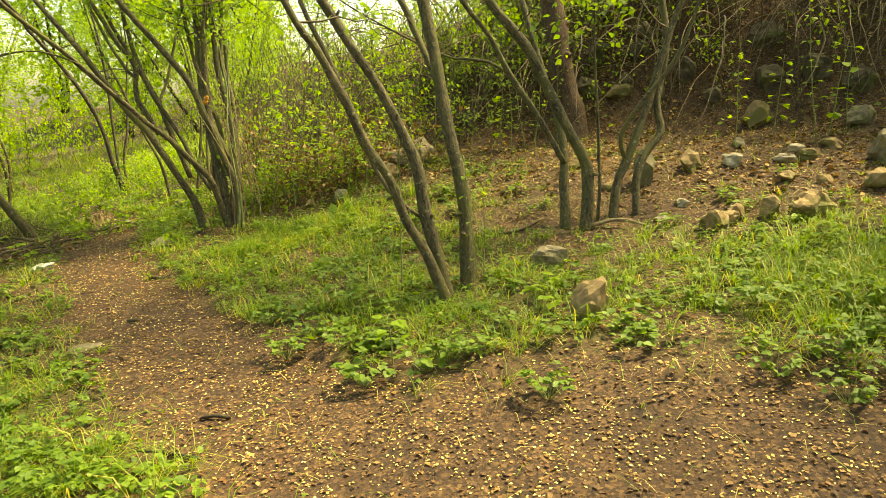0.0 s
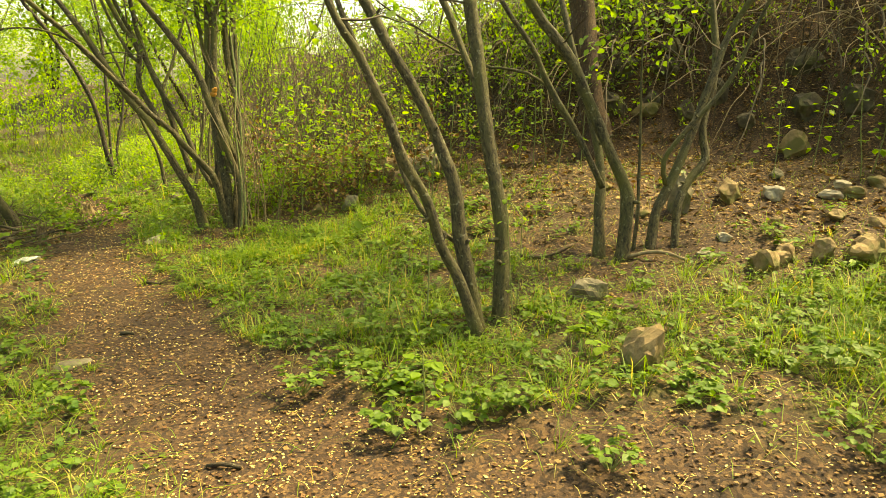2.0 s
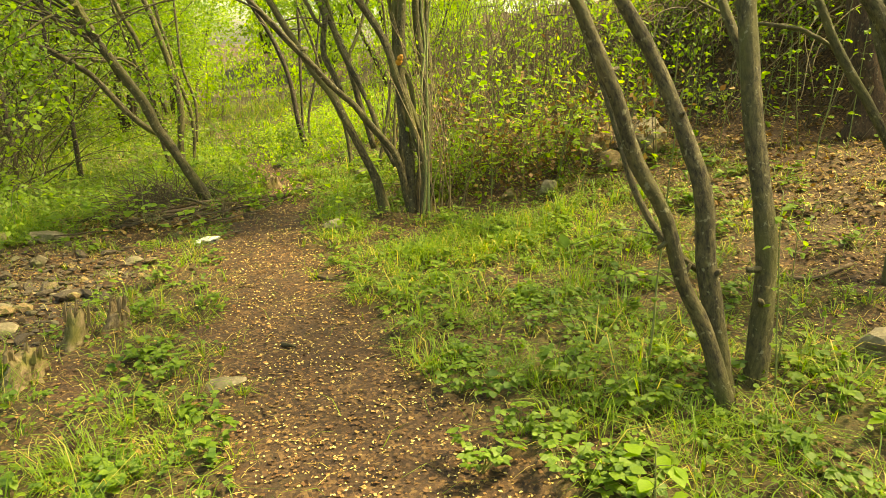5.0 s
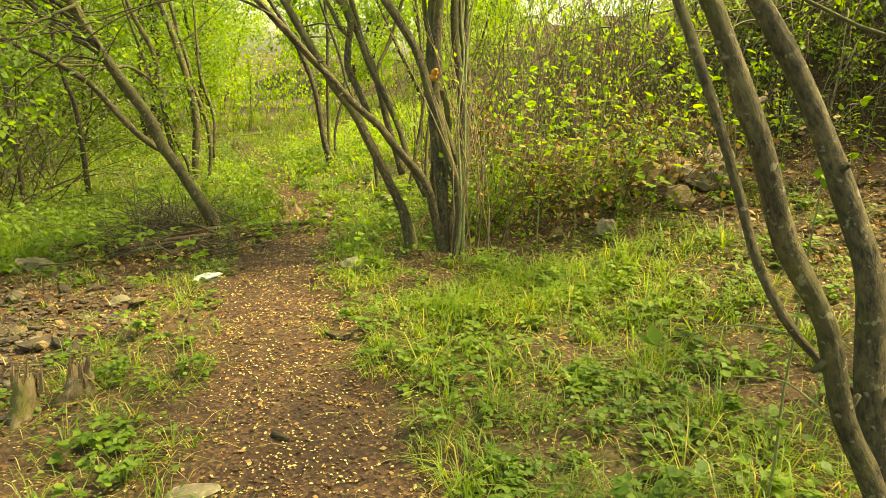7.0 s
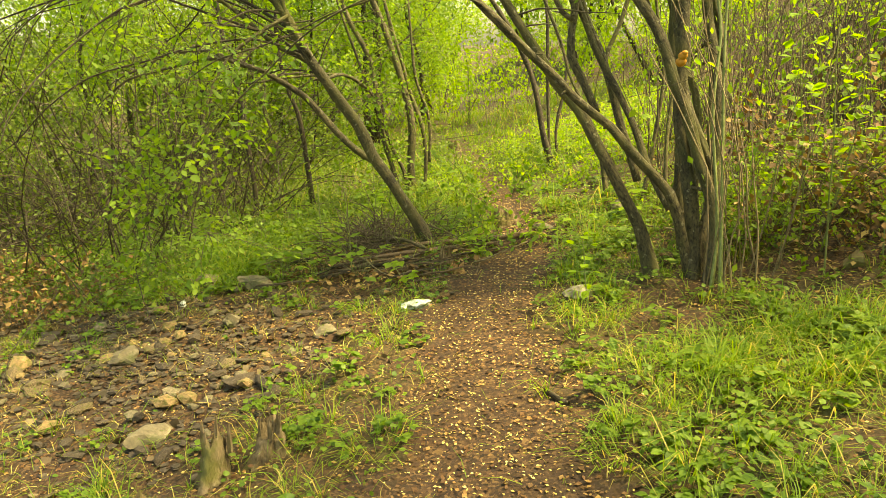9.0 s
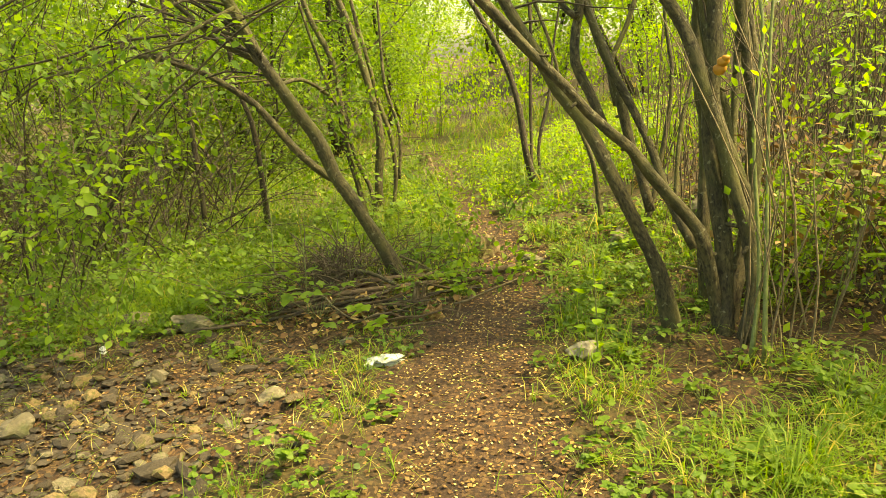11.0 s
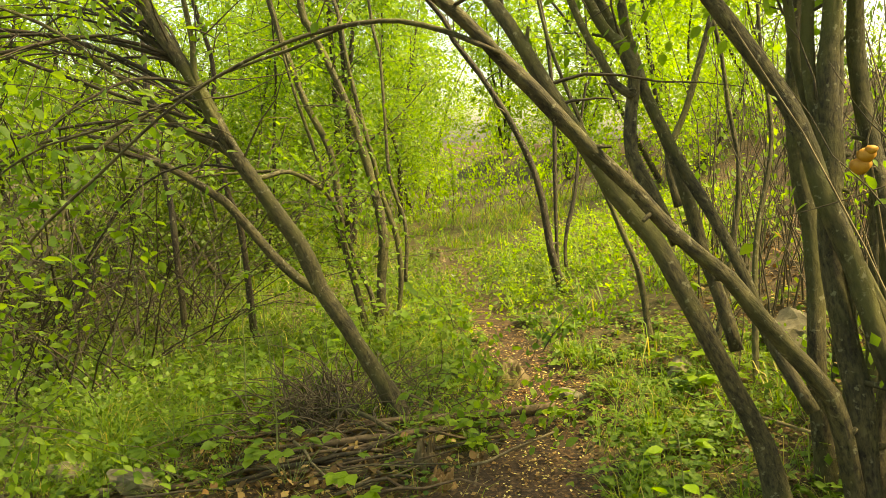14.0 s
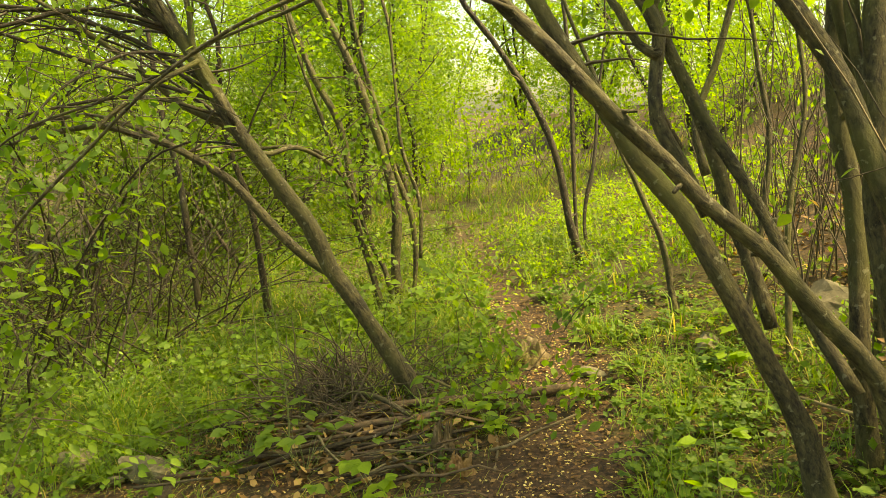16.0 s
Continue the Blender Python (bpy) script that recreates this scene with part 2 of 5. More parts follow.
def waves(x, y, size, seed):
    """Smooth unevenness between -1 and 1."""
    rng = np.random.default_rng(seed)
    total = np.zeros(x.shape)
    for k in range(9):
        a, f, p = rng.uniform(0, 6.28), rng.uniform(0.6, 1.9) / size, rng.uniform(0, 6.28)
        total = total + np.sin((x * math.cos(a) + y * math.sin(a)) * f * 6.28 + p)
    return total / 4.2


def height(x, y):
    x, y = np.asarray(x, float), np.asarray(y, float)
    z = 0.114 * np.clip(x, -12, 4) + 0.079 * np.clip(y, -5, 16) + 0.12
    d = bank_distance(x, y)
    z = z + 0.28 * ease(-2.8, 0, d) + (1.15 + 0.85 * ease(-1.0, 2.5, x)) * ease(0, 2.6, d) + 0.12 * ease(-0.2, 0.6, d) * waves(x, y, 1.1, 3)
    near = np.exp(-((x + 2) ** 2 + (y - 5) ** 2) / 90)
    off = 1 - 0.8 * path_share(x, y)
    z = z + near * off * (0.022 * waves(x, y, 0.7, 1) + 0.014 * waves(x, y, 0.22, 2)) + 0.006 * near * waves(x, y, 0.09, 5)
    return z - 0.025 * path_share(x, y)


def h(x, y):
    return float(height(np.array([x]), np.array([y]))[0])


def cover(x, y):
    """How green the ground is, 0 to 1."""
    c = np.full(x.shape, 0.2)
    for cx, cy, rx, ry, w in PATCHES:
        c = c + w * np.exp(-((x - cx) / rx) ** 2 - ((y - cy) / ry) ** 2)
    d = bank_distance(x, y)
    c = c + 0.34 * waves(x, y, 0.75, 11) + 0.3 * waves(x, y, 0.28, 12) - 0.5 * ease(-0.8, 0.3, d)
    c = np.clip(c + 0.75 * ease(9, 14, np.hypot(x + 1, y - 2)), 0, 1)
    return c * (1 - path_share(x, y)) ** 1.5


# ---- meshes ----
class Heap:
    """Gathers points and faces of one mesh."""

    def __init__(self):
        self.points, self.faces, self.grain, self.count = [], [], [], 0

    def add(self, points, faces, grain=None):
        self.points.append(np.asarray(points, float).reshape(-1, 3))
        for f in faces:
            self.faces.append(np.asarray(f, int) + self.count)
        self.count += len(self.points[-1])
        if grain is not None:
            self.grain.append(grain)

    def mesh(self, name, mat, smooth=True):
        me = bpy.data.meshes.new(name)
        co = np.concatenate(self.points)
        me.vertices.add(len(co))
        me.vertices.foreach_set("co", co.ravel())
        sizes = np.concatenate([np.full(len(f), f.shape[1]) for f in self.faces])
        loops = np.concatenate([f.ravel() for f in self.faces])
        me.loops.add(len(loops))
        me.loops.foreach_set("vertex_index", loops)
        me.polygons.add(len(sizes))
        me.polygons.foreach_set("loop_start", np.r_[0, np.cumsum(sizes)[:-1]])
        me.polygons.foreach_set("use_smooth", np.full(len(sizes), smooth))
        me.update(calc_edges=True)
        me.validate()
        if self.grain:
            at = me.attributes.new("grain", "FLOAT_VECTOR", "POINT")
            at.data.foreach_set("vector", np.concatenate(self.grain).ravel())
        me.materials.append(mat)
        return me


def thing(name, label, category, x, y, z, group="", kind=""):
    """An empty at the base of a thing."""
    ob = tagged(new(name), label, category, group, kind)
    ob.location = (x, y, z)
    return ob


def part(name, heap, mat, parent, label="", smooth=True):
    ob = new(name, heap.mesh(name, mat, smooth))
    ob.parent = parent
    ob.matrix_parent_inverse = Matrix.Translation(-Vector(parent.location)) if parent.parent is None else Matrix()
    if label:
        ob["label"] = label
    if name in ("twig_spray", "crown", "stalk_cluster", "leafage", "splintered_edge", "tangle", "stem_mass", "foliage"):
        ob["kind"] = "stuff"
    return ob


def curve_points(pts, step):
    """Even points on a smooth curve through pts."""
    p = np.asarray(pts, float)
    q = np.vstack([2 * p[0] - p[1], p, 2 * p[-1] - p[-2]])
    got = []
    for i in range(1, len(q) - 2):
        k = max(2, int(np.linalg.norm(q[i + 1] - q[i]) / step))
        for u in np.arange(k) / k:
            got.append(0.5 * (2 * q[i] + (q[i + 1] - q[i - 1]) * u + (2 * q[i - 1] - 5 * q[i] + 4 * q[i + 1] - q[i + 2]) * u * u + (3 * q[i] - q[i - 1] - 3 * q[i + 1] + q[i + 2]) * u ** 3))
    got.append(p[-1])
    return np.array(got)


def tube(heap, pts, radii, sides=8, rough=0.0, rng=None, cap=True):
    p = np.asarray(pts, float)
    r = np.asarray(radii, float)
    t = np.gradient(p, axis=0)
    t /= np.linalg.norm(t, axis=1)[:, None] + 1e-9
    ref = np.array([0.31, 0.95, 0.05]) if abs(t[0][2]) > 0.6 else np.array([0, 0, 1.0])
    a = np.cross(t, ref)
    a /= np.linalg.norm(a, axis=1)[:, None] + 1e-9
    b = np.cross(t, a)
    ang = np.arange(sides) * 2 * math.pi / sides
    rad = r[:, None] * np.ones(sides)
    if rough and rng is not None:
        lump = rng.normal(0, 1, (len(p), sides))
        for _ in range(2):
            lump = (lump + np.roll(lump, 1, 1) + np.vstack([lump[:1], lump[:-1]])) / 2.2
        rad = rad * (1 + rough * lump)
    ring = p[:, None, :] + rad[..., None] * (np.cos(ang)[None, :, None] * a[:, None, :] + np.sin(ang)[None, :, None] * b[:, None, :])
    n = len(p)
    i = np.arange(n - 1)[:, None] * sides
    j = np.arange(sides)[None, :]
    k = (j + 1) % sides
    faces = [np.stack([i + j, i + k, i + sides + k, i + sides + j], -1).reshape(-1, 4)]
    if cap and sides > 3:
        faces += [np.arange(sides)[None, ::-1], (n - 1) * sides + np.arange(sides)[None, :]]
    far = np.r_[0, np.cumsum(np.linalg.norm(np.diff(p, axis=0), axis=1))]
    grain = np.stack([r[:, None] * np.cos(ang)[None, :], r[:, None] * np.sin(ang)[None, :], far[:, None] + 0 * ang[None, :]], -1)
    heap.add(ring.reshape(-1, 3), faces, grain.reshape(-1, 3) + p[0].sum())


LEAF_SHAPE = np.array([(0, 0, 0), (0.27, 0.3, 0.05), (0.24, 0.62, 0.045), (0, 1, -0.06), (-0.24, 0.62, 0.045), (-0.27, 0.3, 0.05)])


PLAIN_SHAPE = np.array([(0, 0, 0), (0.3, 0.45, 0.06), (0, 1, -0.05), (-0.3, 0.45, 0.06)])


def leaves(heap, at, way, up, size, wide=1.0, plain=False):
    """Folded pointed leaves: base points, directions, rough normals and lengths."""
    n = len(at)
    if not n:
        return
    f = way / (np.linalg.norm(way, axis=1)[:, None] + 1e-9)
    s = np.cross(f, up)
    s /= np.linalg.norm(s, axis=1)[:, None] + 1e-9
    u = np.cross(s, f)
    if plain:
        pts = at[:, None, :] + size[:, None, None] * (PLAIN_SHAPE[None, :, 0, None] * wide * s[:, None, :] + PLAIN_SHAPE[None, :, 1, None] * f[:, None, :] + PLAIN_SHAPE[None, :, 2, None] * u[:, None, :])
        base = np.arange(n)[:, None] * 4
        heap.add(pts.reshape(-1, 3), [np.vstack([base + np.array([0, 1, 2]), base + np.array([0, 2, 3])])])
        return
    sh = LEAF_SHAPE
    pts = at[:, None, :] + size[:, None, None] * (sh[None, :, 0, None] * wide * s[:, None, :] + sh[None, :, 1, None] * f[:, None, :] + sh[None, :, 2, None] * u[:, None, :])
    base = np.arange(n)[:, None] * 6
    heap.add(pts.reshape(-1, 3), [np.vstack([base + np.array([0, 1, 2, 3]), base + np.array([0, 3, 4, 5])])])


def blades(heap, at, way, tall, droop, width):
    """Grass blades of two bent segments."""
    n = len(at)
    side = np.stack([-way[:, 1], way[:, 0], np.zeros(n)], 1) * width[:, None]
    mid = at + np.stack([way[:, 0] * droop * 0.3, way[:, 1] * droop * 0.3, tall * 0.65], 1)
    tip = at + np.stack([way[:, 0] * droop, way[:, 1] * droop, tall * (1 - 0.25 * droop / (tall + 0.01))], 1)
    pts = np.stack([at - side, at + side, mid + side * 0.8, mid - side * 0.8, tip], 1)
    base = np.arange(n)[:, None] * 5
    heap.add(pts.reshape(-1, 3), [base + np.array([0, 1, 2, 3]), base + np.array([3, 2, 4])])


def twig_points(rng, start, way, length, lift=0.0, wander=0.35, n=6):
    p, d = [np.array(start, float)], np.array(way, float)
    d /= np.linalg.norm(d) + 1e-9
    for _ in range(n - 1):
        d = d + rng.normal(0, wander, 3) * 0.5 + np.array([0, 0, lift])
        d /= np.linalg.norm(d)
        p.append(p[-1] + d * length / (n - 1))
    return np.array(p)


def leafy(rng, heap, pts, count, size, spread=0.05, plain=False):
    """Leaves set along a twig."""
    seg = rng.integers(1 if len(pts) > 2 else 0, len(pts) - 1, count)
    u = rng.random(count)[:, None]
    at = pts[seg] * (1 - u) + pts[seg + 1] * u + rng.normal(0, spread, (count, 3))
    way = (pts[seg + 1] - pts[seg]) * 2 + rng.normal(0, 0.12, (count, 3)) + np.array([0, 0, -0.03])
    leaves(heap, at, way, rng.normal(0, 0.45, (count, 3)) + np.array([0, 0, 1.0]), size * rng.uniform(0.6, 1.3, count), rng.uniform(0.85, 1.25), plain)


def tree(label, stems, mat, seed, grow=2.6, twigs=9, per_twig=26, leaf=0.05, leaf_mat=None, group="", low=0.0, thin=0.62):
    """A many-stemmed tree: each stem from its foot, with its own foot and top radius, grown on upwards past its last point."""
    rng = np.random.default_rng(seed)
    x, y = stems[0][1][0][:2]
    ob = thing("tree", label, "tree", x, y, h(x, y), group)
    spray, crown = Heap(), Heap()
    for name, pts, r0, r1 in stems:
        pts = [np.array(p, float) for p in pts]
        last, d = pts[-1], pts[-1] - pts[-2]
        d = d / np.linalg.norm(d)
        top = []
        more = grow if name == "stem" else (0.8 if name == "branch" else 1.0)
        for k in range(4):
            d = d + rng.normal(0, 0.14, 3) + np.array([0, 0, 0.16 if name != "branch" else -0.12])
            d /= np.linalg.norm(d)
            last = last + d * more / 4
            top.append(last)
        line = curve_points(pts + top, 0.07 if r0 > 0.02 else 0.12)
        seen = curve_points(pts, 0.07 if r0 > 0.02 else 0.12)
        u = np.linspace(0, 1, len(line))
        cut = len(seen) / len(line)
        rad = np.where(u < cut, r0 + (r1 - r0) * u / cut, r1 * (1 - 0.75 * (u - cut) / (1 - cut + 1e-6)))
        if pts[0][2] < h(pts[0][0], pts[0][1]):
            rad = rad * (1 + 0.32 * np.exp(-np.arange(len(line)) * 0.07 / 0.14))
        body = Heap()
        wave = np.convolve(rng.normal(0, 1, len(line) + 8), np.ones(9) / 9, "valid")
        rad = rad * thin * (1 + 0.22 * wave)
        sway = np.stack([np.convolve(rng.normal(0, 1, len(line) + 6), np.ones(7) / 7, "valid") for _ in range(3)], 1)
        line = line + sway * 0.16 * rad[:, None]
        tube(body, line, rad, 14 if r0 > 0.03 else 7, 0.07, rng)
        if name == "stem" and r0 > 0.025:
            for _ in range(4):
                i = int(len(seen) * rng.uniform(0.15, 0.95))
                w = rng.normal(0, 1, 3) + np.array([0, 0, 0.5])
                w /= np.linalg.norm(w)
                tube(body, np.array([line[i], line[i] + w * rad[i] * 1.2, line[i] + w * (rad[i] + rng.uniform(0.01, 0.06))]), [rad[i] * 0.5, rad[i] * 0.34, rad[i] * 0.24], 6)
        part("branch" if name == "branch" else "stem", body, CANE if name == "shoot" else mat, ob, {"shoot": "thin upright green shoot", "branch": "thin arching dark branch"}.get(name, ""))
        # bare twigs low down, leafy ones in the upper part
        for k in range(twigs if name != "shoot" else 3):
            i = int(len(line) * rng.uniform(0.3, 0.97))
            high = i > len(seen)
            w = rng.normal(0, 1, 3)
            w[2] = abs(w[2]) * 0.6 + 0.15
            tp = twig_points(rng, line[i], w, rng.uniform(0.3, 1.3) * (1.0 if high else 0.55), 0.02, 0.4)
            tube(spray, tp, np.linspace(min(0.008, rad[i] * 0.4), 0.0015, len(tp)), 3)
            if high or rng.random() < 0.3 + low:
                leafy(rng, crown, tp, int(per_twig * (1 if high else 0.3)), leaf)
                for _ in range(3 if high else 1):
                    j = rng.integers(2, len(tp))
                    sp = twig_points(rng, tp[j], rng.normal(0, 1, 3) + np.array([0, 0, 0.1]), rng.uniform(0.2, 0.6), -0.02, 0.4, 5)
                    tube(spray, sp, np.linspace(0.003, 0.001, len(sp)), 3)
                    leafy(rng, crown, sp, int(per_twig * (0.8 if high else 0.25)), leaf)
    if spray.count:
        part("twig_spray", spray, TWIG, ob, "fine bare side twigs")
    if crown.count:
        part("crown", crown, leaf_mat or LEAF, ob, "loose crown of small fresh green leaves")
    return ob


# ---- the ground ----
def spread(lo, a, b, hi, step):
    """Coordinates with an even step from a to b and growing steps out to lo and hi."""
    mid = list(np.arange(a, b, step))
    s, v, right = step, b, []
    while v < hi:
        right.append(v)
        s *= 1.13
        v += s
    s, v, left = step, a, []
    while v > lo:
        s *= 1.13
        v -= s
        left.append(v)
    return np.array(left[::-1] + mid + right)


gx, gy = spread(-400, -6.2, 3.8, 400, 0.055), spread(-400, 1.0, 9.0, 400, 0.055)
X, Y = np.meshgrid(gx, gy)
Z = height(X, Y)
nx, ny = len(gx), len(gy)
cell = (np.arange(ny - 1)[:, None] * nx + np.arange(nx - 1)[None, :]).reshape(-1, 1)
land = Heap()
land.add(np.stack([X, Y, Z], -1), [cell + np.array([0, 1, nx + 1, nx])])
ground = new("ground", land.mesh("ground", SOIL))
cov = ground.data.attributes.new("cover", "FLOAT", "POINT")
cov.data.foreach_set("value", cover(X, Y).ravel())
tagged(ground, "dark brown forest soil with a trodden path, sloping up to a bank", "ground", kind="structure")

# ---- the trees beside the path ----
tree("slender tree of several leaning grey brown stems beside the path", [
    ("stem", [(0.03, 3.95, 0.38), (-0.11, 3.92, 0.74), (-0.22, 3.9, 0.94), (-0.3, 3.88, 1.17), (-0.42, 3.85, 1.36), (-0.52, 3.82, 1.6), (-0.65, 3.78, 1.86), (-0.8, 3.73, 2.11)], 0.05, 0.034),
    ("stem", [(0.02, 4.06, 0.38), (-0.06, 4.08, 0.74), (-0.12, 4.11, 0.97), (-0.17, 4.13, 1.24), (-0.28, 4.16, 1.5), (-0.4, 4.18, 1.73), (-0.53, 4.19, 1.92), (-0.68, 4.21, 2.17)], 0.061, 0.045),
    ("stem", [(-0.14, 4.15, 0.91), (-0.29, 4.18, 1.03), (-0.41, 4.22, 1.2), (-0.49, 4.27, 1.4), (-0.59, 4.33, 1.64), (-0.71, 4.4, 1.9), (-0.86, 4.47, 2.21)], 0.024, 0.022),
    ("stem", [(0.13, 4.16, 0.4), (0.13, 4.22, 0.77), (0.11, 4.28, 1.05), (0.05, 4.34, 1.32), (0.0, 4.39, 1.59), (-0.05, 4.46, 1.9), (-0.11, 4.52, 2.2)], 0.069, 0.057),
    ("stem", [(0.02, 4.36, 1.42), (-0.03, 4.48, 1.69), (-0.12, 4.58, 1.91), (-0.19, 4.66, 2.07), (-0.26, 4.73, 2.23)], 0.038, 0.036),
], BARK, 1, grow=4.0, twigs=14, per_twig=22, low=0.35)
tree("crooked grey stemmed tree on the leaf litter", [
    ("stem", [(1.02, 5.02, 0.6), (1.04, 5.05, 0.97), (1.03, 5.07, 1.13), (0.93, 5.08, 1.32), (0.81, 5.1, 1.54), (0.71, 5.12, 1.73), (0.61, 5.13, 1.93), (0.47, 5.14, 2.11), (0.33, 5.16, 2.28)], 0.07, 0.051),
    ("stem", [(0.9, 5.13, 0.6), (0.9, 5.24, 0.95), (0.91, 5.33, 1.16), (0.89, 5.44, 1.4), (0.83, 5.53, 1.62)], 0.055, 0.044),
    ("stem", [(0.88, 5.12, 1.13), (0.68, 5.16, 1.48), (0.5, 5.19, 1.74), (0.34, 5.23, 2.04), (0.14, 5.26, 2.3)], 0.037, 0.026),
    ("stem", [(0.48, 5.25, 1.78), (0.34, 5.34, 1.87), (0.16, 5.42, 1.9), (-0.01, 5.49, 1.94)], 0.019, 0.013),
    ("stem", [(1.13, 5.13, 0.64), (1.15, 5.18, 0.95), (1.15, 5.23, 1.16), (1.15, 5.27, 1.37)], 0.021, 0.015),
], BARK, 2, grow=3.0, twigs=10, per_twig=24, low=0.15)
tree("small forked tree with thin crooked stems", [
    ("stem", [(1.25, 5.13, 0.66), (1.28, 5.2, 0.95), (1.38, 5.26, 1.17), (1.5, 5.34, 1.46), (1.59, 5.41, 1.71), (1.69, 5.48, 1.98), (1.83, 5.58, 2.31)], 0.05, 0.038),
    ("stem", [(1.42, 5.14, 0.69), (1.44, 5.24, 1.03), (1.54, 5.31, 1.22), (1.64, 5.35, 1.34), (1.62, 5.42, 1.56), (1.71, 5.55, 1.94), (1.7, 5.68, 2.33)], 0.042, 0.033),
    ("stem", [(1.34, 5.23, 1.16), (1.31, 5.24, 1.32), (1.43, 5.24, 1.52), (1.7, 5.25, 1.88), (1.85, 5.26, 2.27)], 0.029, 0.02),
], BARK, 3, grow=3.0, twigs=11, per_twig=24, low=0.2)
tree("thick old tree with red brown bark below the bank", [
    ("stem", [(1.4, 7.52, 1.12), (1.33, 7.62, 1.62), (1.24, 7.72, 2.09), (1.16, 7.83, 2.62)], 0.222, 0.174),
], BARK_RED, 4, twigs=30, thin=0.7)
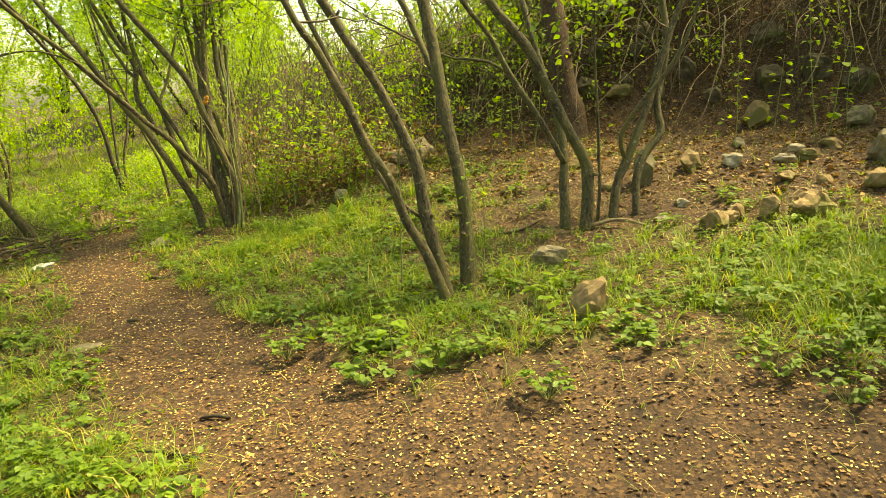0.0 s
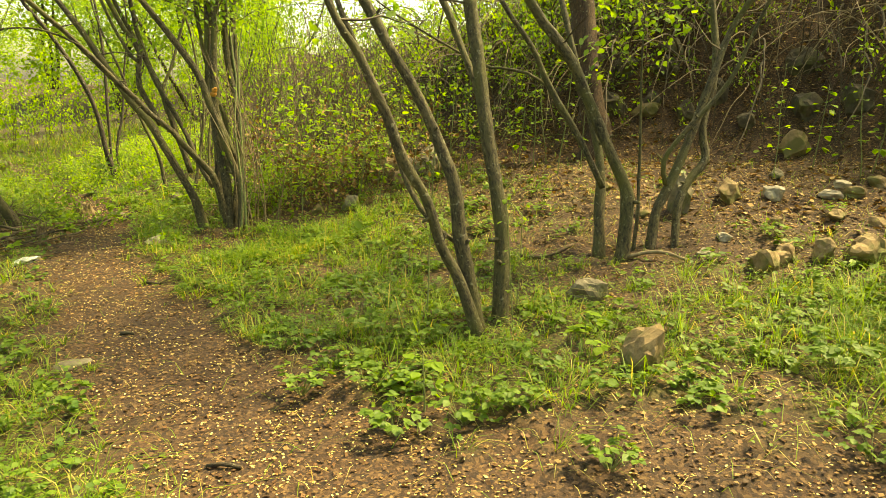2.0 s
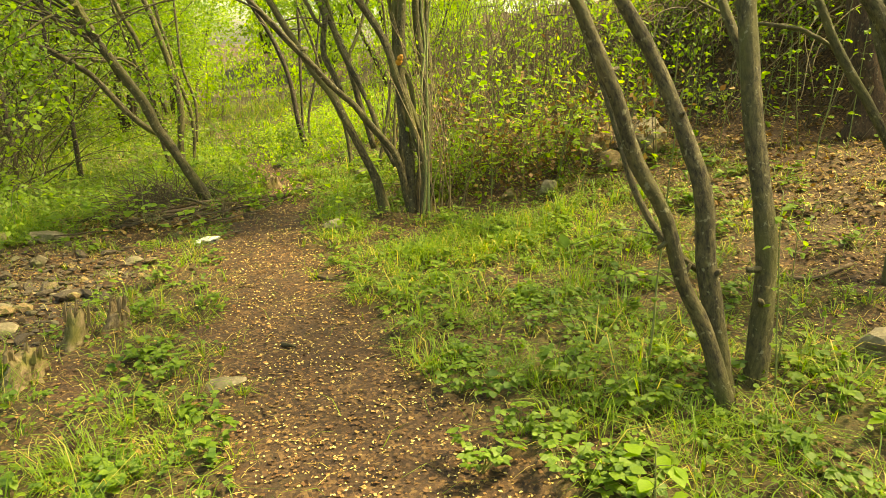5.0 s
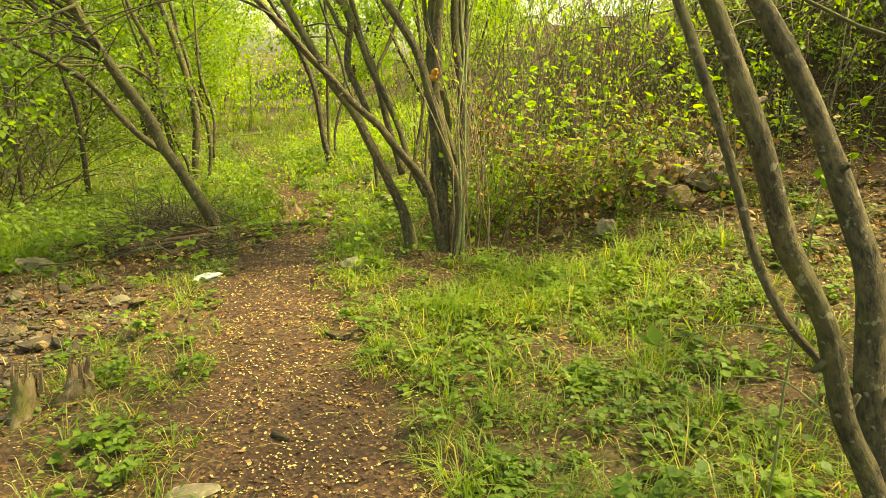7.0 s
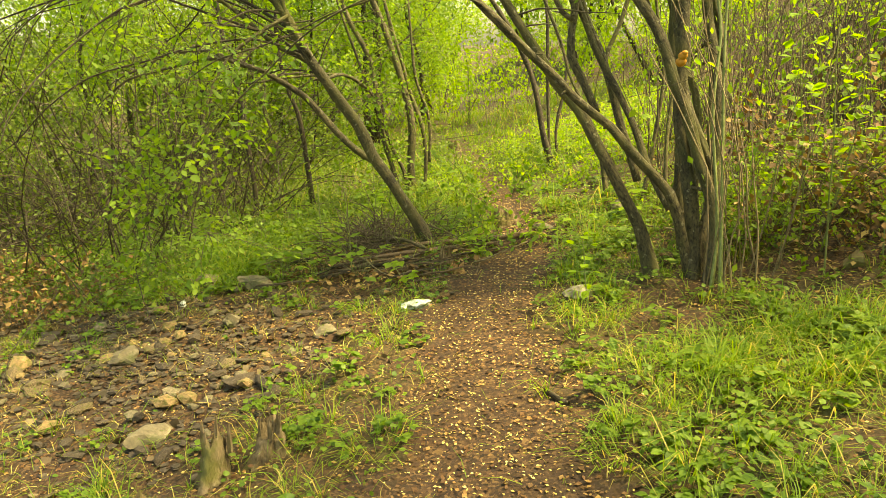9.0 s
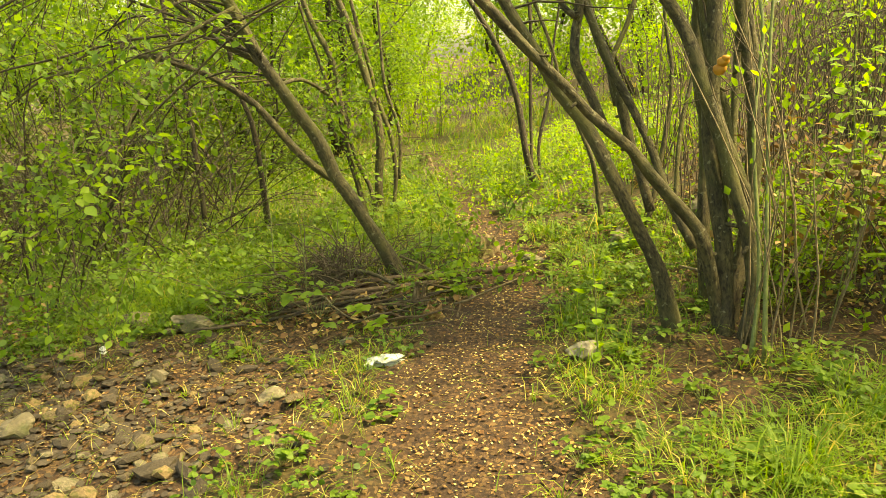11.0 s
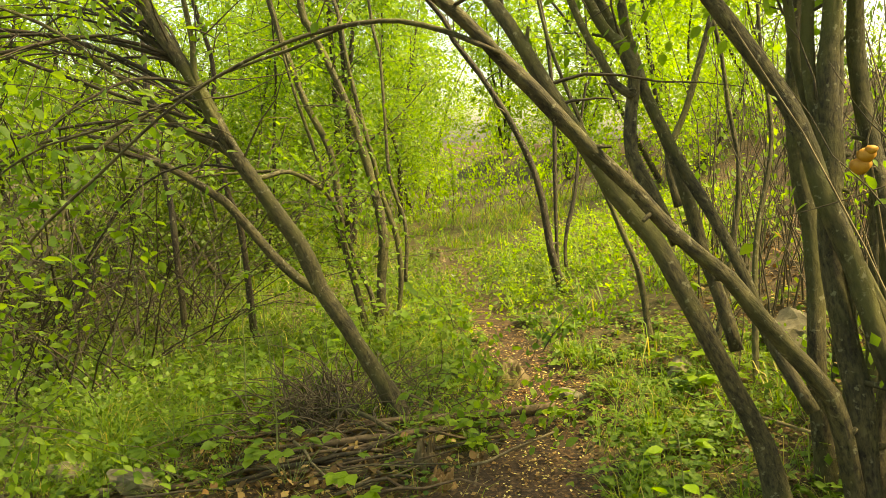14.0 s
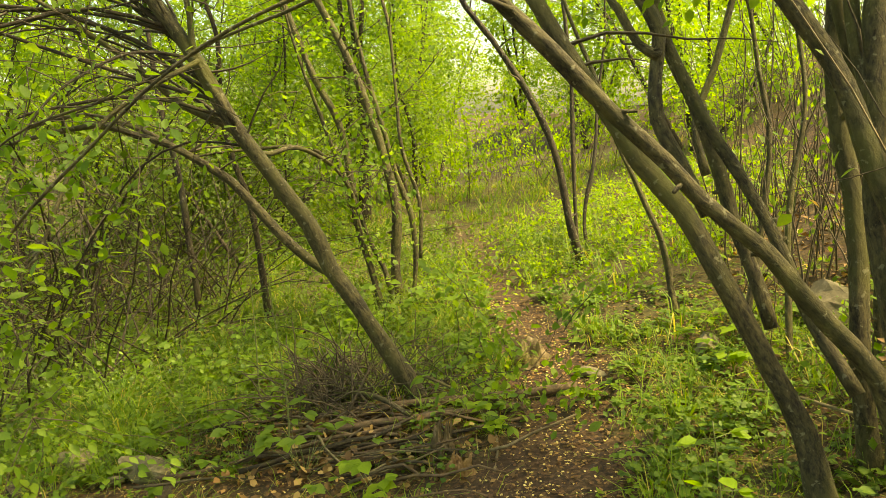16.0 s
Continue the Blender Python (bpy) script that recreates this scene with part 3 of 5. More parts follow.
tree("dense clump of leaning dark stems arching over the path", [
    ("stem", [(-2.11, 6.75, 0.38), (-2.2, 6.68, 0.83), (-2.26, 6.64, 0.96), (-2.35, 6.57, 1.08), (-2.43, 6.51, 1.19), (-2.5, 6.45, 1.3), (-2.57, 6.39, 1.37), (-2.65, 6.32, 1.46), (-2.72, 6.26, 1.56), (-2.83, 6.17, 1.69), (-2.94, 6.07, 1.84), (-3.03, 6.0, 1.95), (-3.09, 5.94, 2.03)], 0.045, 0.028),
    ("stem", [(-2.33, 6.78, 0.34), (-2.43, 6.76, 0.68), (-2.52, 6.74, 0.85), (-2.6, 6.71, 1.02), (-2.69, 6.69, 1.19), (-2.79, 6.67, 1.37), (-2.91, 6.62, 1.53), (-3.01, 6.59, 1.7), (-3.09, 6.56, 1.83), (-3.18, 6.54, 1.97), (-3.26, 6.51, 2.11)], 0.056, 0.033),
    ("branch", [(-3.0, 5.98, 1.94), (-3.08, 5.95, 1.98), (-3.15, 5.93, 2.01), (-3.26, 5.89, 2.04), (-3.37, 5.84, 2.04), (-3.49, 5.79, 2.02), (-3.6, 5.73, 1.98), (-3.75, 5.66, 1.91), (-3.9, 5.57, 1.8), (-4.06, 5.48, 1.65), (-4.23, 5.38, 1.49)], 0.011, 0.006),
    ("branch", [(-3.42, 5.85, 2.04), (-3.61, 5.82, 1.99), (-3.83, 5.77, 1.94), (-4.04, 5.72, 1.86), (-4.28, 5.66, 1.79), (-4.56, 5.58, 1.73)], 0.007, 0.005),
    ("stem", [(-2.6, 7.17, 0.87), (-2.67, 7.2, 1.06), (-2.74, 7.22, 1.21), (-2.82, 7.25, 1.45), (-2.92, 7.28, 1.69), (-3.02, 7.3, 1.88), (-3.08, 7.32, 2.05), (-3.13, 7.34, 2.19)], 0.039, 0.03),
    ("stem", [(-2.77, 6.91, 1.32), (-2.87, 6.94, 1.5), (-2.96, 6.95, 1.65), (-2.99, 7.01, 1.81), (-3.0, 7.08, 1.96), (-3.09, 7.09, 2.11), (-3.14, 7.09, 2.16)], 0.04, 0.028),
    ("stem", [(-2.98, 7.01, 1.87), (-3.05, 7.0, 1.92), (-3.13, 7.02, 2.05), (-3.21, 7.04, 2.17)], 0.027, 0.022),
    ("stem", [(-2.94, 7.55, 1.4), (-3.01, 7.61, 1.62), (-2.97, 7.75, 1.84), (-2.94, 7.91, 2.13), (-2.93, 7.96, 2.24)], 0.022, 0.017),
    ("stem", [(-1.99, 6.68, 0.39), (-2.0, 6.75, 0.64), (-2.04, 6.79, 0.85), (-2.12, 6.81, 1.07), (-2.21, 6.83, 1.32), (-2.29, 6.84, 1.49), (-2.38, 6.86, 1.74), (-2.51, 6.84, 1.95)], 0.053, 0.041),
    ("stem", [(-2.09, 6.71, 0.37), (-2.14, 6.79, 0.78), (-2.2, 6.84, 1.03), (-2.27, 6.9, 1.33), (-2.29, 7.0, 1.64), (-2.33, 7.07, 1.95)], 0.054, 0.042),
    ("stem", [(-2.09, 6.82, 0.39), (-2.1, 6.87, 0.6), (-2.08, 6.99, 0.91), (-2.11, 7.11, 1.32), (-2.19, 7.19, 1.69), (-2.25, 7.23, 1.94)], 0.049, 0.039),
    ("stem", [(-2.06, 6.86, 1.03), (-2.24, 6.92, 1.39), (-2.34, 7.03, 1.76), (-2.39, 7.09, 1.95)], 0.035, 0.029),
    ("stem", [(-2.29, 6.87, 0.78), (-2.44, 6.92, 1.0), (-2.55, 6.98, 1.22), (-2.68, 7.03, 1.43), (-2.83, 7.07, 1.65), (-3.03, 7.16, 1.99)], 0.033, 0.028),
    ("shoot", [(-1.89, 6.5, 0.38), (-1.97, 6.69, 1.06), (-2.03, 6.82, 1.58), (-2.06, 6.93, 1.92)], 0.013, 0.009),
    ("shoot", [(-1.95, 6.51, 0.37), (-1.97, 6.66, 0.76), (-2.07, 6.82, 1.34), (-2.09, 6.96, 1.75), (-2.13, 7.01, 1.93)], 0.012, 0.009),
    ("stem", [(-2.24, 7.05, 0.4), (-2.3, 7.09, 0.86), (-2.35, 7.2, 1.29), (-2.44, 7.28, 1.69), (-2.47, 7.39, 2.11)], 0.043, 0.036),
    ("stem", [(-2.18, 6.96, 0.4), (-2.23, 7.11, 1.31), (-2.33, 7.12, 1.59), (-2.41, 7.14, 1.88), (-2.46, 7.15, 2.08)], 0.034, 0.025),
    ("stem", [(-2.25, 7.57, 0.49), (-2.33, 7.78, 1.45), (-2.37, 7.95, 2.16)], 0.035, 0.027),
    ("stem", [(-2.11, 7.2, 0.45), (-2.17, 7.41, 1.47), (-2.22, 7.46, 1.78), (-2.29, 7.51, 2.09)], 0.04, 0.031),
    ("stem", [(-2.61, 7.79, 0.45), (-2.68, 8.01, 1.16), (-2.66, 8.2, 1.69), (-2.76, 8.32, 2.25)], 0.021, 0.014),
    ("stem", [(-2.87, 8.02, 0.43), (-2.82, 8.29, 1.41), (-2.9, 8.36, 1.85), (-3.0, 8.42, 2.3)], 0.02, 0.015),
], BARK, 5, thin=0.74)
tree("leaning grey tree with long arching branches beside the brush pile", [
    ("stem", [(-4.29, 7.24, 0.14), (-4.37, 7.2, 0.34), (-4.46, 7.14, 0.54), (-4.55, 7.08, 0.73), (-4.66, 7.01, 0.95), (-4.74, 6.96, 1.17), (-4.84, 6.9, 1.35), (-4.95, 6.82, 1.56), (-5.05, 6.75, 1.76), (-5.12, 6.7, 1.96), (-5.21, 6.64, 2.16), (-5.32, 6.56, 2.4)], 0.07, 0.044),
    ("branch", [(-4.77, 7.15, 0.88), (-4.88, 7.07, 0.97), (-5.0, 6.99, 1.12), (-5.11, 6.92, 1.28), (-5.2, 6.86, 1.41), (-5.31, 6.78, 1.51), (-5.44, 6.68, 1.61), (-5.57, 6.58, 1.67), (-5.72, 6.46, 1.73), (-5.96, 6.23, 1.68)], 0.04, 0.017),
    ("branch", [(-4.95, 6.95, 1.37), (-5.07, 6.83, 1.66), (-5.24, 6.66, 1.8), (-5.37, 6.53, 1.98), (-5.52, 6.36, 2.17), (-5.67, 6.2, 2.33)], 0.033, 0.013),
    ("branch", [(-4.99, 6.75, 1.71), (-5.12, 6.67, 2.02), (-5.14, 6.67, 2.23), (-5.16, 6.66, 2.39)], 0.025, 0.019),
    ("branch", [(-5.49, 7.24, 1.53), (-5.49, 7.41, 1.52), (-5.49, 7.64, 1.54), (-5.47, 7.92, 1.4), (-5.5, 8.13, 1.18)], 0.024, 0.02),
    ("branch", [(-5.07, 6.64, 2.01), (-5.21, 6.41, 1.87), (-5.28, 6.24, 1.74), (-5.31, 6.1, 1.57), (-5.28, 5.89, 1.22), (-5.29, 5.84, 1.16)], 0.019, 0.008),
    ("branch", [(-5.24, 6.89, 1.4), (-5.54, 6.85, 1.56), (-5.84, 6.78, 1.7), (-6.22, 6.69, 1.8), (-6.61, 6.55, 1.74)], 0.021, 0.014),
    ("branch", [(-4.28, 7.18, 0.39), (-4.13, 7.22, 0.34), (-3.97, 7.24, 0.27)], 0.012, 0.006),
], BARK, 6, twigs=16, thin=0.72)
tree("clump of upright grey stems behind the leaning tree", [
    ("stem", [(-5.62, 8.56, 0.1), (-5.71, 8.54, 0.49), (-5.81, 8.52, 0.85), (-5.86, 8.53, 1.21), (-5.94, 8.53, 1.66), (-6.1, 8.47, 2.01), (-6.24, 8.42, 2.41), (-6.35, 8.39, 2.75)], 0.054, 0.035),
    ("stem", [(-5.58, 8.71, 0.11), (-5.63, 8.72, 0.5), (-5.63, 8.78, 0.96), (-5.72, 8.77, 1.41), (-5.84, 8.74, 1.82), (-5.98, 8.69, 2.23), (-6.18, 8.61, 2.67), (-6.22, 8.59, 2.76)], 0.064, 0.049),
    ("stem", [(-5.57, 8.84, 0.12), (-5.56, 8.91, 0.56), (-5.61, 8.94, 0.93), (-5.74, 8.92, 1.31), (-5.82, 8.91, 1.63), (-5.95, 8.9, 2.05), (-6.06, 8.9, 2.51), (-6.12, 8.91, 2.78)], 0.037, 0.028),
    ("stem", [(-5.56, 8.61, 0.11), (-5.61, 8.59, 0.49), (-5.72, 8.54, 0.76), (-5.78, 8.51, 0.99)], 0.036, 0.027),
    ("stem", [(-5.65, 9.1, 0.52), (-5.69, 9.18, 0.99), (-5.84, 9.17, 1.43), (-5.92, 9.23, 1.96), (-5.99, 9.28, 2.44), (-6.09, 9.3, 2.82)], 0.029, 0.022),
    ("branch", [(-5.91, 8.49, 1.31), (-6.07, 8.32, 1.5), (-6.29, 8.06, 1.52), (-6.52, 7.77, 1.5)], 0.027, 0.015),
], BARK, 7, twigs=12, low=0.2)
tree("slim dark tree leaning over the far path", [
    ("stem", [(-4.45, 9.77, 0.36), (-4.57, 9.76, 0.75), (-4.68, 9.79, 1.22), (-4.82, 9.78, 1.61), (-4.99, 9.73, 1.94), (-5.21, 9.66, 2.29), (-5.42, 9.59, 2.58), (-5.51, 9.57, 2.77)], 0.057, 0.038),
    ("stem", [(-4.57, 9.91, 0.36), (-4.64, 10.0, 0.91), (-4.69, 10.08, 1.39), (-4.74, 10.18, 1.88), (-4.8, 10.24, 2.28), (-4.9, 10.31, 2.77)], 0.034, 0.022),
    ("stem", [(-4.54, 10.05, 0.38), (-4.62, 10.15, 0.78), (-4.6, 10.34, 1.27), (-4.64, 10.52, 1.77)], 0.03, 0.021),
], BARK_DARK, 8)
tree("thin crooked tree at the edge of the grass", [
    ("stem", [(-3.32, 8.48, 0.41), (-3.38, 8.5, 0.72), (-3.43, 8.5, 0.93), (-3.52, 8.49, 1.13), (-3.6, 8.48, 1.31), (-3.69, 8.46, 1.51), (-3.76, 8.46, 1.75)], 0.031, 0.022),
], BARK, 9)
tree("pair of thin dark trees in the thicket", [
    ("stem", [(-7.71, 8.35, -0.16), (-7.79, 8.37, 0.79), (-7.88, 8.41, 1.26), (-8.04, 8.42, 1.84), (-8.18, 8.47, 2.52), (-8.27, 8.52, 3.04)], 0.052, 0.034),
    ("stem", [(-6.8, 8.4, -0.05), (-6.84, 8.35, 0.98), (-6.91, 8.28, 1.37), (-6.94, 8.22, 1.8), (-6.89, 8.21, 2.38), (-6.95, 8.13, 2.81)], 0.048, 0.029),
], BARK_DARK, 10, low=0.3)


# ---- the woods around ----
def wild_tree(label, seed, tall, count, radius, lean, per_twig, leaf, leaf_mat, mat=BARK_DARK, start=0.35, reach=1.5):
    """A thicket tree of the woods, at the origin."""
    rng = np.random.default_rng(seed)
    ob = thing("tree", label, "tree", 0, 0, 0, "trees of the woods")
    spray, crown = Heap(), Heap()
    for k in range(count):
        a = rng.uniform(0, 6.28)
        foot = np.array([math.cos(a) * 0.12, math.sin(a) * 0.12, -0.15])
        d = np.array([math.cos(a) * lean, math.sin(a) * lean, 1.0])
        line = curve_points(twig_points(rng, foot, d, tall * rng.uniform(0.7, 1.1), 0.03, 0.2, 8), 0.2)
        rad = np.linspace(radius * rng.uniform(0.7, 1.1), radius * 0.15, len(line))
        body = Heap()
        tube(body, line, rad, 8, 0.08, rng)
        part("stem", body, mat, ob)
        for _ in range(int(26 * tall / 5)):
            i = int(len(line) * rng.uniform(start, 0.98))
            w = rng.normal(0, 1, 3)
            w[2] = w[2] * 0.4 + 0.2
            tp = twig_points(rng, line[i], w, rng.uniform(0.4, 1) * reach, -0.03, 0.4)
            tube(spray, tp, np.linspace(0.008, 0.002, len(tp)), 3)
            leafy(rng, crown, tp, per_twig, leaf, 0.1, True)
            for _ in range(2):
                sp = twig_points(rng, tp[rng.integers(2, 6)], rng.normal(0, 1, 3) - np.array([0, 0, 0.2]), reach * 0.4, -0.04, 0.4, 5)
                leafy(rng, crown, sp, per_twig // 2, leaf, 0.1, True)
    part("twig_spray", spray, TWIG, ob, "fine grey twigs")
    part("crown", crown, leaf_mat, ob, "loose crown of small leaves with gaps")
    return ob


WOODS = [wild_tree("many-stemmed woodland tree with a light green crown", 41, 6.0, 4, 0.055, 0.3, 84, 0.058, LEAF, start=0.22),
         wild_tree("leaning woodland tree with bright lime leaves", 42, 5.0, 3, 0.045, 0.45, 90, 0.058, LEAF_LIME, start=0.15),
         wild_tree("tall slender woodland tree with open crown", 43, 8.0, 3, 0.07, 0.15, 62, 0.066, LEAF, start=0.3, reach=1.8),
         wild_tree("low bushy shade tree with deeper green leaves", 44, 3.6, 6, 0.03, 0.7, 56, 0.052, LEAF_DEEP, start=0.1, reach=1.1)]
WOODS.append(wild_tree("distant leafy tree at the back of the wood", 45, 9.0, 3, 0.1, 0.2, 26, 0.2, LEAF_LIME, start=0.08, reach=2.6))
# (-5.5, -2.5) and (3.6, -1.8) are unseen, added to shade the foreground
PLACES = [[(-10.4, 15.4), (-12.5, 13.5), (-13.0, 9.0), (-14.5, 19.5), (-16.0, 16.0), (-5.5, -2.5), (3.6, -1.8), (-9.5, 22.0)],
          # (5.5, 5.4) stands out of view, added to shade the slope
          [(-5.0, 15.2), (-11.0, 16.8), (-4.2, 18.8), (-10.8, 12.4), (-14.0, 15.0), (-12.2, 11.0), (-15.0, 8.0), (5.5, 5.4), (-6.5, 21.5)],
          # (5.6, 0.4), (5.5, 4.2), (1.4, -3.4): unseen trees added to shade the near ground
          [(-9.6, 12.9), (-15.0, 11.5), (-16.5, 21.0), (-8.5, 1.0), (-13.5, 6.8), (5.6, 0.4), (5.5, 4.2), (1.4, -3.4)],
          [(-9.2, 10.4), (-10.9, 8.6), (-12.0, 10.9), (-13.6, 12.2), (-9.9, 3.6), (-11.8, 6.4), (6.6, 7.4), (-13.0, 4.4)],
          [(-17.5, 26.0), (-12.0, 28.0), (-22.0, 22.0), (-24.0, 16.0), (-26.0, 9.0), (-23.0, 3.0), (-9.0, 29.0), (-28.0, 28.0), (-18.0, 34.0), (-34.0, 16.0), (-9.0, 37.0)]]
turn = random.Random(5)
for kind_of, spots in zip(WOODS, PLACES):
    for k, (x, y) in enumerate(spots):
        m = pose(x, y, h(x, y), 0, 0, turn.uniform(0, 360))
        if k:
            copy_thing(kind_of, m)
        else:
            kind_of.matrix_basis = m


# ---- the brush on the bank and the thicket ----
def brush(name, label, category, seed, count, place, tall, lean, radius, mat, leaf_count=0, leaf=0.05, leaf_mat=None, arch=0.0):
    """Countless thin stems in one mesh, with their leaves as a part."""
    rng = np.random.default_rng(seed)
    ob = thing(name, label, category, 0, 0, 0, kind="stuff")
    stems, foliage = Heap(), Heap()
    for _ in range(count):
        x, y = place(rng)
        if path_share(np.array([x]), np.array([y]))[0] > 0.05:
            continue
        d = np.array([rng.normal(0, lean), rng.normal(0, lean), 1.0])
        tp = twig_points(rng, (x, y, h(x, y) - 0.03), d, rng.uniform(*tall), -arch, 0.25, 6)
        tube(stems, tp, np.linspace(radius * rng.uniform(0.6, 1.3), radius * 0.35, len(tp)), 3)
        if leaf_count:
            leafy(rng, foliage, tp, leaf_count, leaf, 0.05, True)
    part("stem_mass", stems, mat, ob)
    if leaf_count:
        part("foliage", foliage, leaf_mat, ob)
    return ob


def on_bank(lo, hi, first=0, last=8):
    def place(rng):
        k = rng.integers(first, last)
        (ax, ay), (bx, by) = FOOT[k], FOOT[k + 1]
        u, d = rng.random(), rng.uniform(lo, hi)
        dx, dy = bx - ax, by - ay
        n = math.hypot(dx, dy)
        return ax + u * dx + d * dy / n * -1 * -1, ay + u * dy - d * dx / n
    return place


def in_oval(cx, cy, rx, ry):
    def place(rng):
        a, r = rng.uniform(0, 6.28), math.sqrt(rng.random())
        return cx + rx * r * math.cos(a), cy + ry * r * math.sin(a)
    return place


brush("dead_canes", "tangle of bleached dead canes hanging on the bank", "brush", 61, 560, on_bank(0.1, 2.8), (0.4, 1.4), 0.35, 0.006, TWIG, arch=0.12)
brush("dark_brush", "grey leafless brush growing over the bank", "brush", 62, 450, on_bank(0.3, 3.0), (0.4, 1.1), 0.45, 0.006, TWIG, 16, 0.045, LEAF, arch=0.12)
brush("bank_shrubs", "sunlit leafy shrubs on top of the bank", "shrub", 63, 420, on_bank(1.2, 3.7), (0.4, 1.3), 0.35, 0.005, TWIG, 40, 0.055, LEAF_LIME, arch=0.05)
brush("bank_shrubs", "fresh green shrubs leaning out of the bank", "shrub", 57, 200, on_bank(0.9, 2.4, 3, 7), (0.5, 1.2), 0.4, 0.006, TWIG, 64, 0.042, LEAF, arch=0.12)
brush("thicket", "dense grey thicket of thin arching branches", "thicket", 64, 640, in_oval(-9.7, 7.2, 3.0, 2.3), (1.0, 3.4), 0.6, 0.008, BARK_DARK, 12, 0.05, LEAF_DEEP, arch=0.16)
brush("path_shrubs", "leafy shrubs where the path ends in the wood", "shrub", 65, 150, in_oval(-8.8, 15.6, 3.4, 1.8), (0.6, 2.2), 0.35, 0.006, TWIG, 36, 0.065, LEAF_LIME, arch=0.05)


brush("undergrowth", "knee-high leafy undergrowth of the wood", "undergrowth", 66, 1700, in_oval(-8.4, 9.2, 4.4, 2.7), (0.12, 0.45), 0.6, 0.0022, CANE, 20, 0.042, LEAF_DEEP, arch=0.12)
brush("undergrowth", "leafy undergrowth along the far path", "undergrowth", 67, 700, in_oval(-4.6, 11.0, 1.6, 2.6), (0.1, 0.35), 0.6, 0.002, CANE, 16, 0.042, LEAF_LIME, arch=0.12)
brush("undergrowth", "leafy undergrowth below the clump of stems", "undergrowth", 68, 260, in_oval(-2.75, 7.6, 0.45, 0.9), (0.06, 0.2), 0.6, 0.0018, CANE, 12, 0.027, HERB, arch=0.12)
brush("undergrowth", "brambles and nettles below the bank", "undergrowth", 69, 260, in_oval(-1.5, 7.6, 0.9, 0.8), (0.2, 0.7), 0.5, 0.003, TWIG, 14, 0.04, LEAF, arch=0.12)
brush("undergrowth", "grass and brambles at the edge of the thicket", "undergrowth", 58, 1000, in_oval(-7.3, 6.6, 2.1, 1.1), (0.1, 0.38), 0.6, 0.0024, CANE, 16, 0.036, HERB, arch=0.12)
brush("undergrowth", "lime green shrubs catching the light on the bank", "undergrowth", 56, 130, in_oval(0.4, 8.8, 1.8, 0.8), (0.4, 1.3), 0.5, 0.004, CANE, 16, 0.045, LEAF_LIME, arch=0.1)
brush("dry_bramble", "brambles with rusty dead leaves below the bank", "brush", 73, 120, in_oval(-1.1, 7.35, 0.9, 0.5), (0.4, 1.2), 0.5, 0.004, TWIG, 14, 0.05, TAN, arch=0.14)
brush("dry_bramble", "brown dry brush at the edge of the bare soil", "brush", 74, 420, in_oval(-7.7, 5.5, 1.4, 0.7), (0.15, 0.6), 0.7, 0.004, TWIG, 8, 0.05, TAN, arch=0.2)
brush("undergrowth", "green weeds among the dry brush", "undergrowth", 75, 420, in_oval(-7.9, 5.7, 1.6, 0.8), (0.1, 0.4), 0.6, 0.0024, CANE, 14, 0.036, HERB, arch=0.12)
brush("stem_shoots", "thin upright stems with young leaves on the slope", "shoots", 76, 240, in_oval(-2.1, 9.9, 1.3, 1.4), (0.6, 2.4), 0.14, 0.006, TWIG, 9, 0.05, LEAF, arch=0.03)
brush("stem_shoots", "thin dry shoots crowding round the clump of stems", "shoots", 70, 18, in_oval(-1.84, 6.64, 0.24, 0.22), (0.6, 2.4), 0.07, 0.0055, DEAD, 3, 0.04, LEAF, arch=0.02)
brush("stem_shoots", "thin dry stalks in the shade behind the clump", "shoots", 59, 36, in_oval(-2.2, 8.4, 0.9, 0.7), (0.6, 2.0), 0.16, 0.005, TWIG, 6, 0.045, LEAF, arch=0.02)

# long bare branches that arch out of the leaning tree, out over the undergrowth
rng = np.random.default_rng(77)
leaning = [o for o in scene.objects if o.name.startswith("tree") and str(o.get("label", "")).startswith("leaning grey")][0]
for k in range(25):
    u = rng.random()
    start = np.array([-4.95, 6.83, 1.55]) * (1 - u) + np.array([-5.32, 6.56, 2.4]) * u
    heap = Heap()
    if k < 12:
        tp = curve_points(twig_points(rng, start, (-1, rng.uniform(-0.9, 0.5), rng.uniform(0.5, 1.1)), rng.uniform(3.0, 4.6), -0.15, 0.14, 10), 0.12)
    else:
        tp = curve_points(twig_points(rng, start, (-1, rng.normal(-0.5, 0.8), rng.uniform(0.4, 1.6)), rng.uniform(1.3, 3.6), -0.2, 0.36, 9), 0.12)
    tube(heap, tp, np.linspace(rng.uniform(0.005, 0.012) * (1.3 if k < 12 else 1), 0.002, len(tp)), 5)
    part("branch", heap, BARK_DARK, leaning, "thin arching dark branch")
    if k % 2:
        side = Heap()
        for _ in range(4):
            sp = twig_points(rng, tp[rng.integers(len(tp) // 3, len(tp))], rng.normal(0, 1, 3) + [-0.6, 0, -0.4], rng.uniform(0.3, 0.8), -0.05, 0.3)
            tube(side, sp, np.linspace(0.003, 0.001, len(sp)), 4)
        part("twig_spray", side, TWIG, leaning)


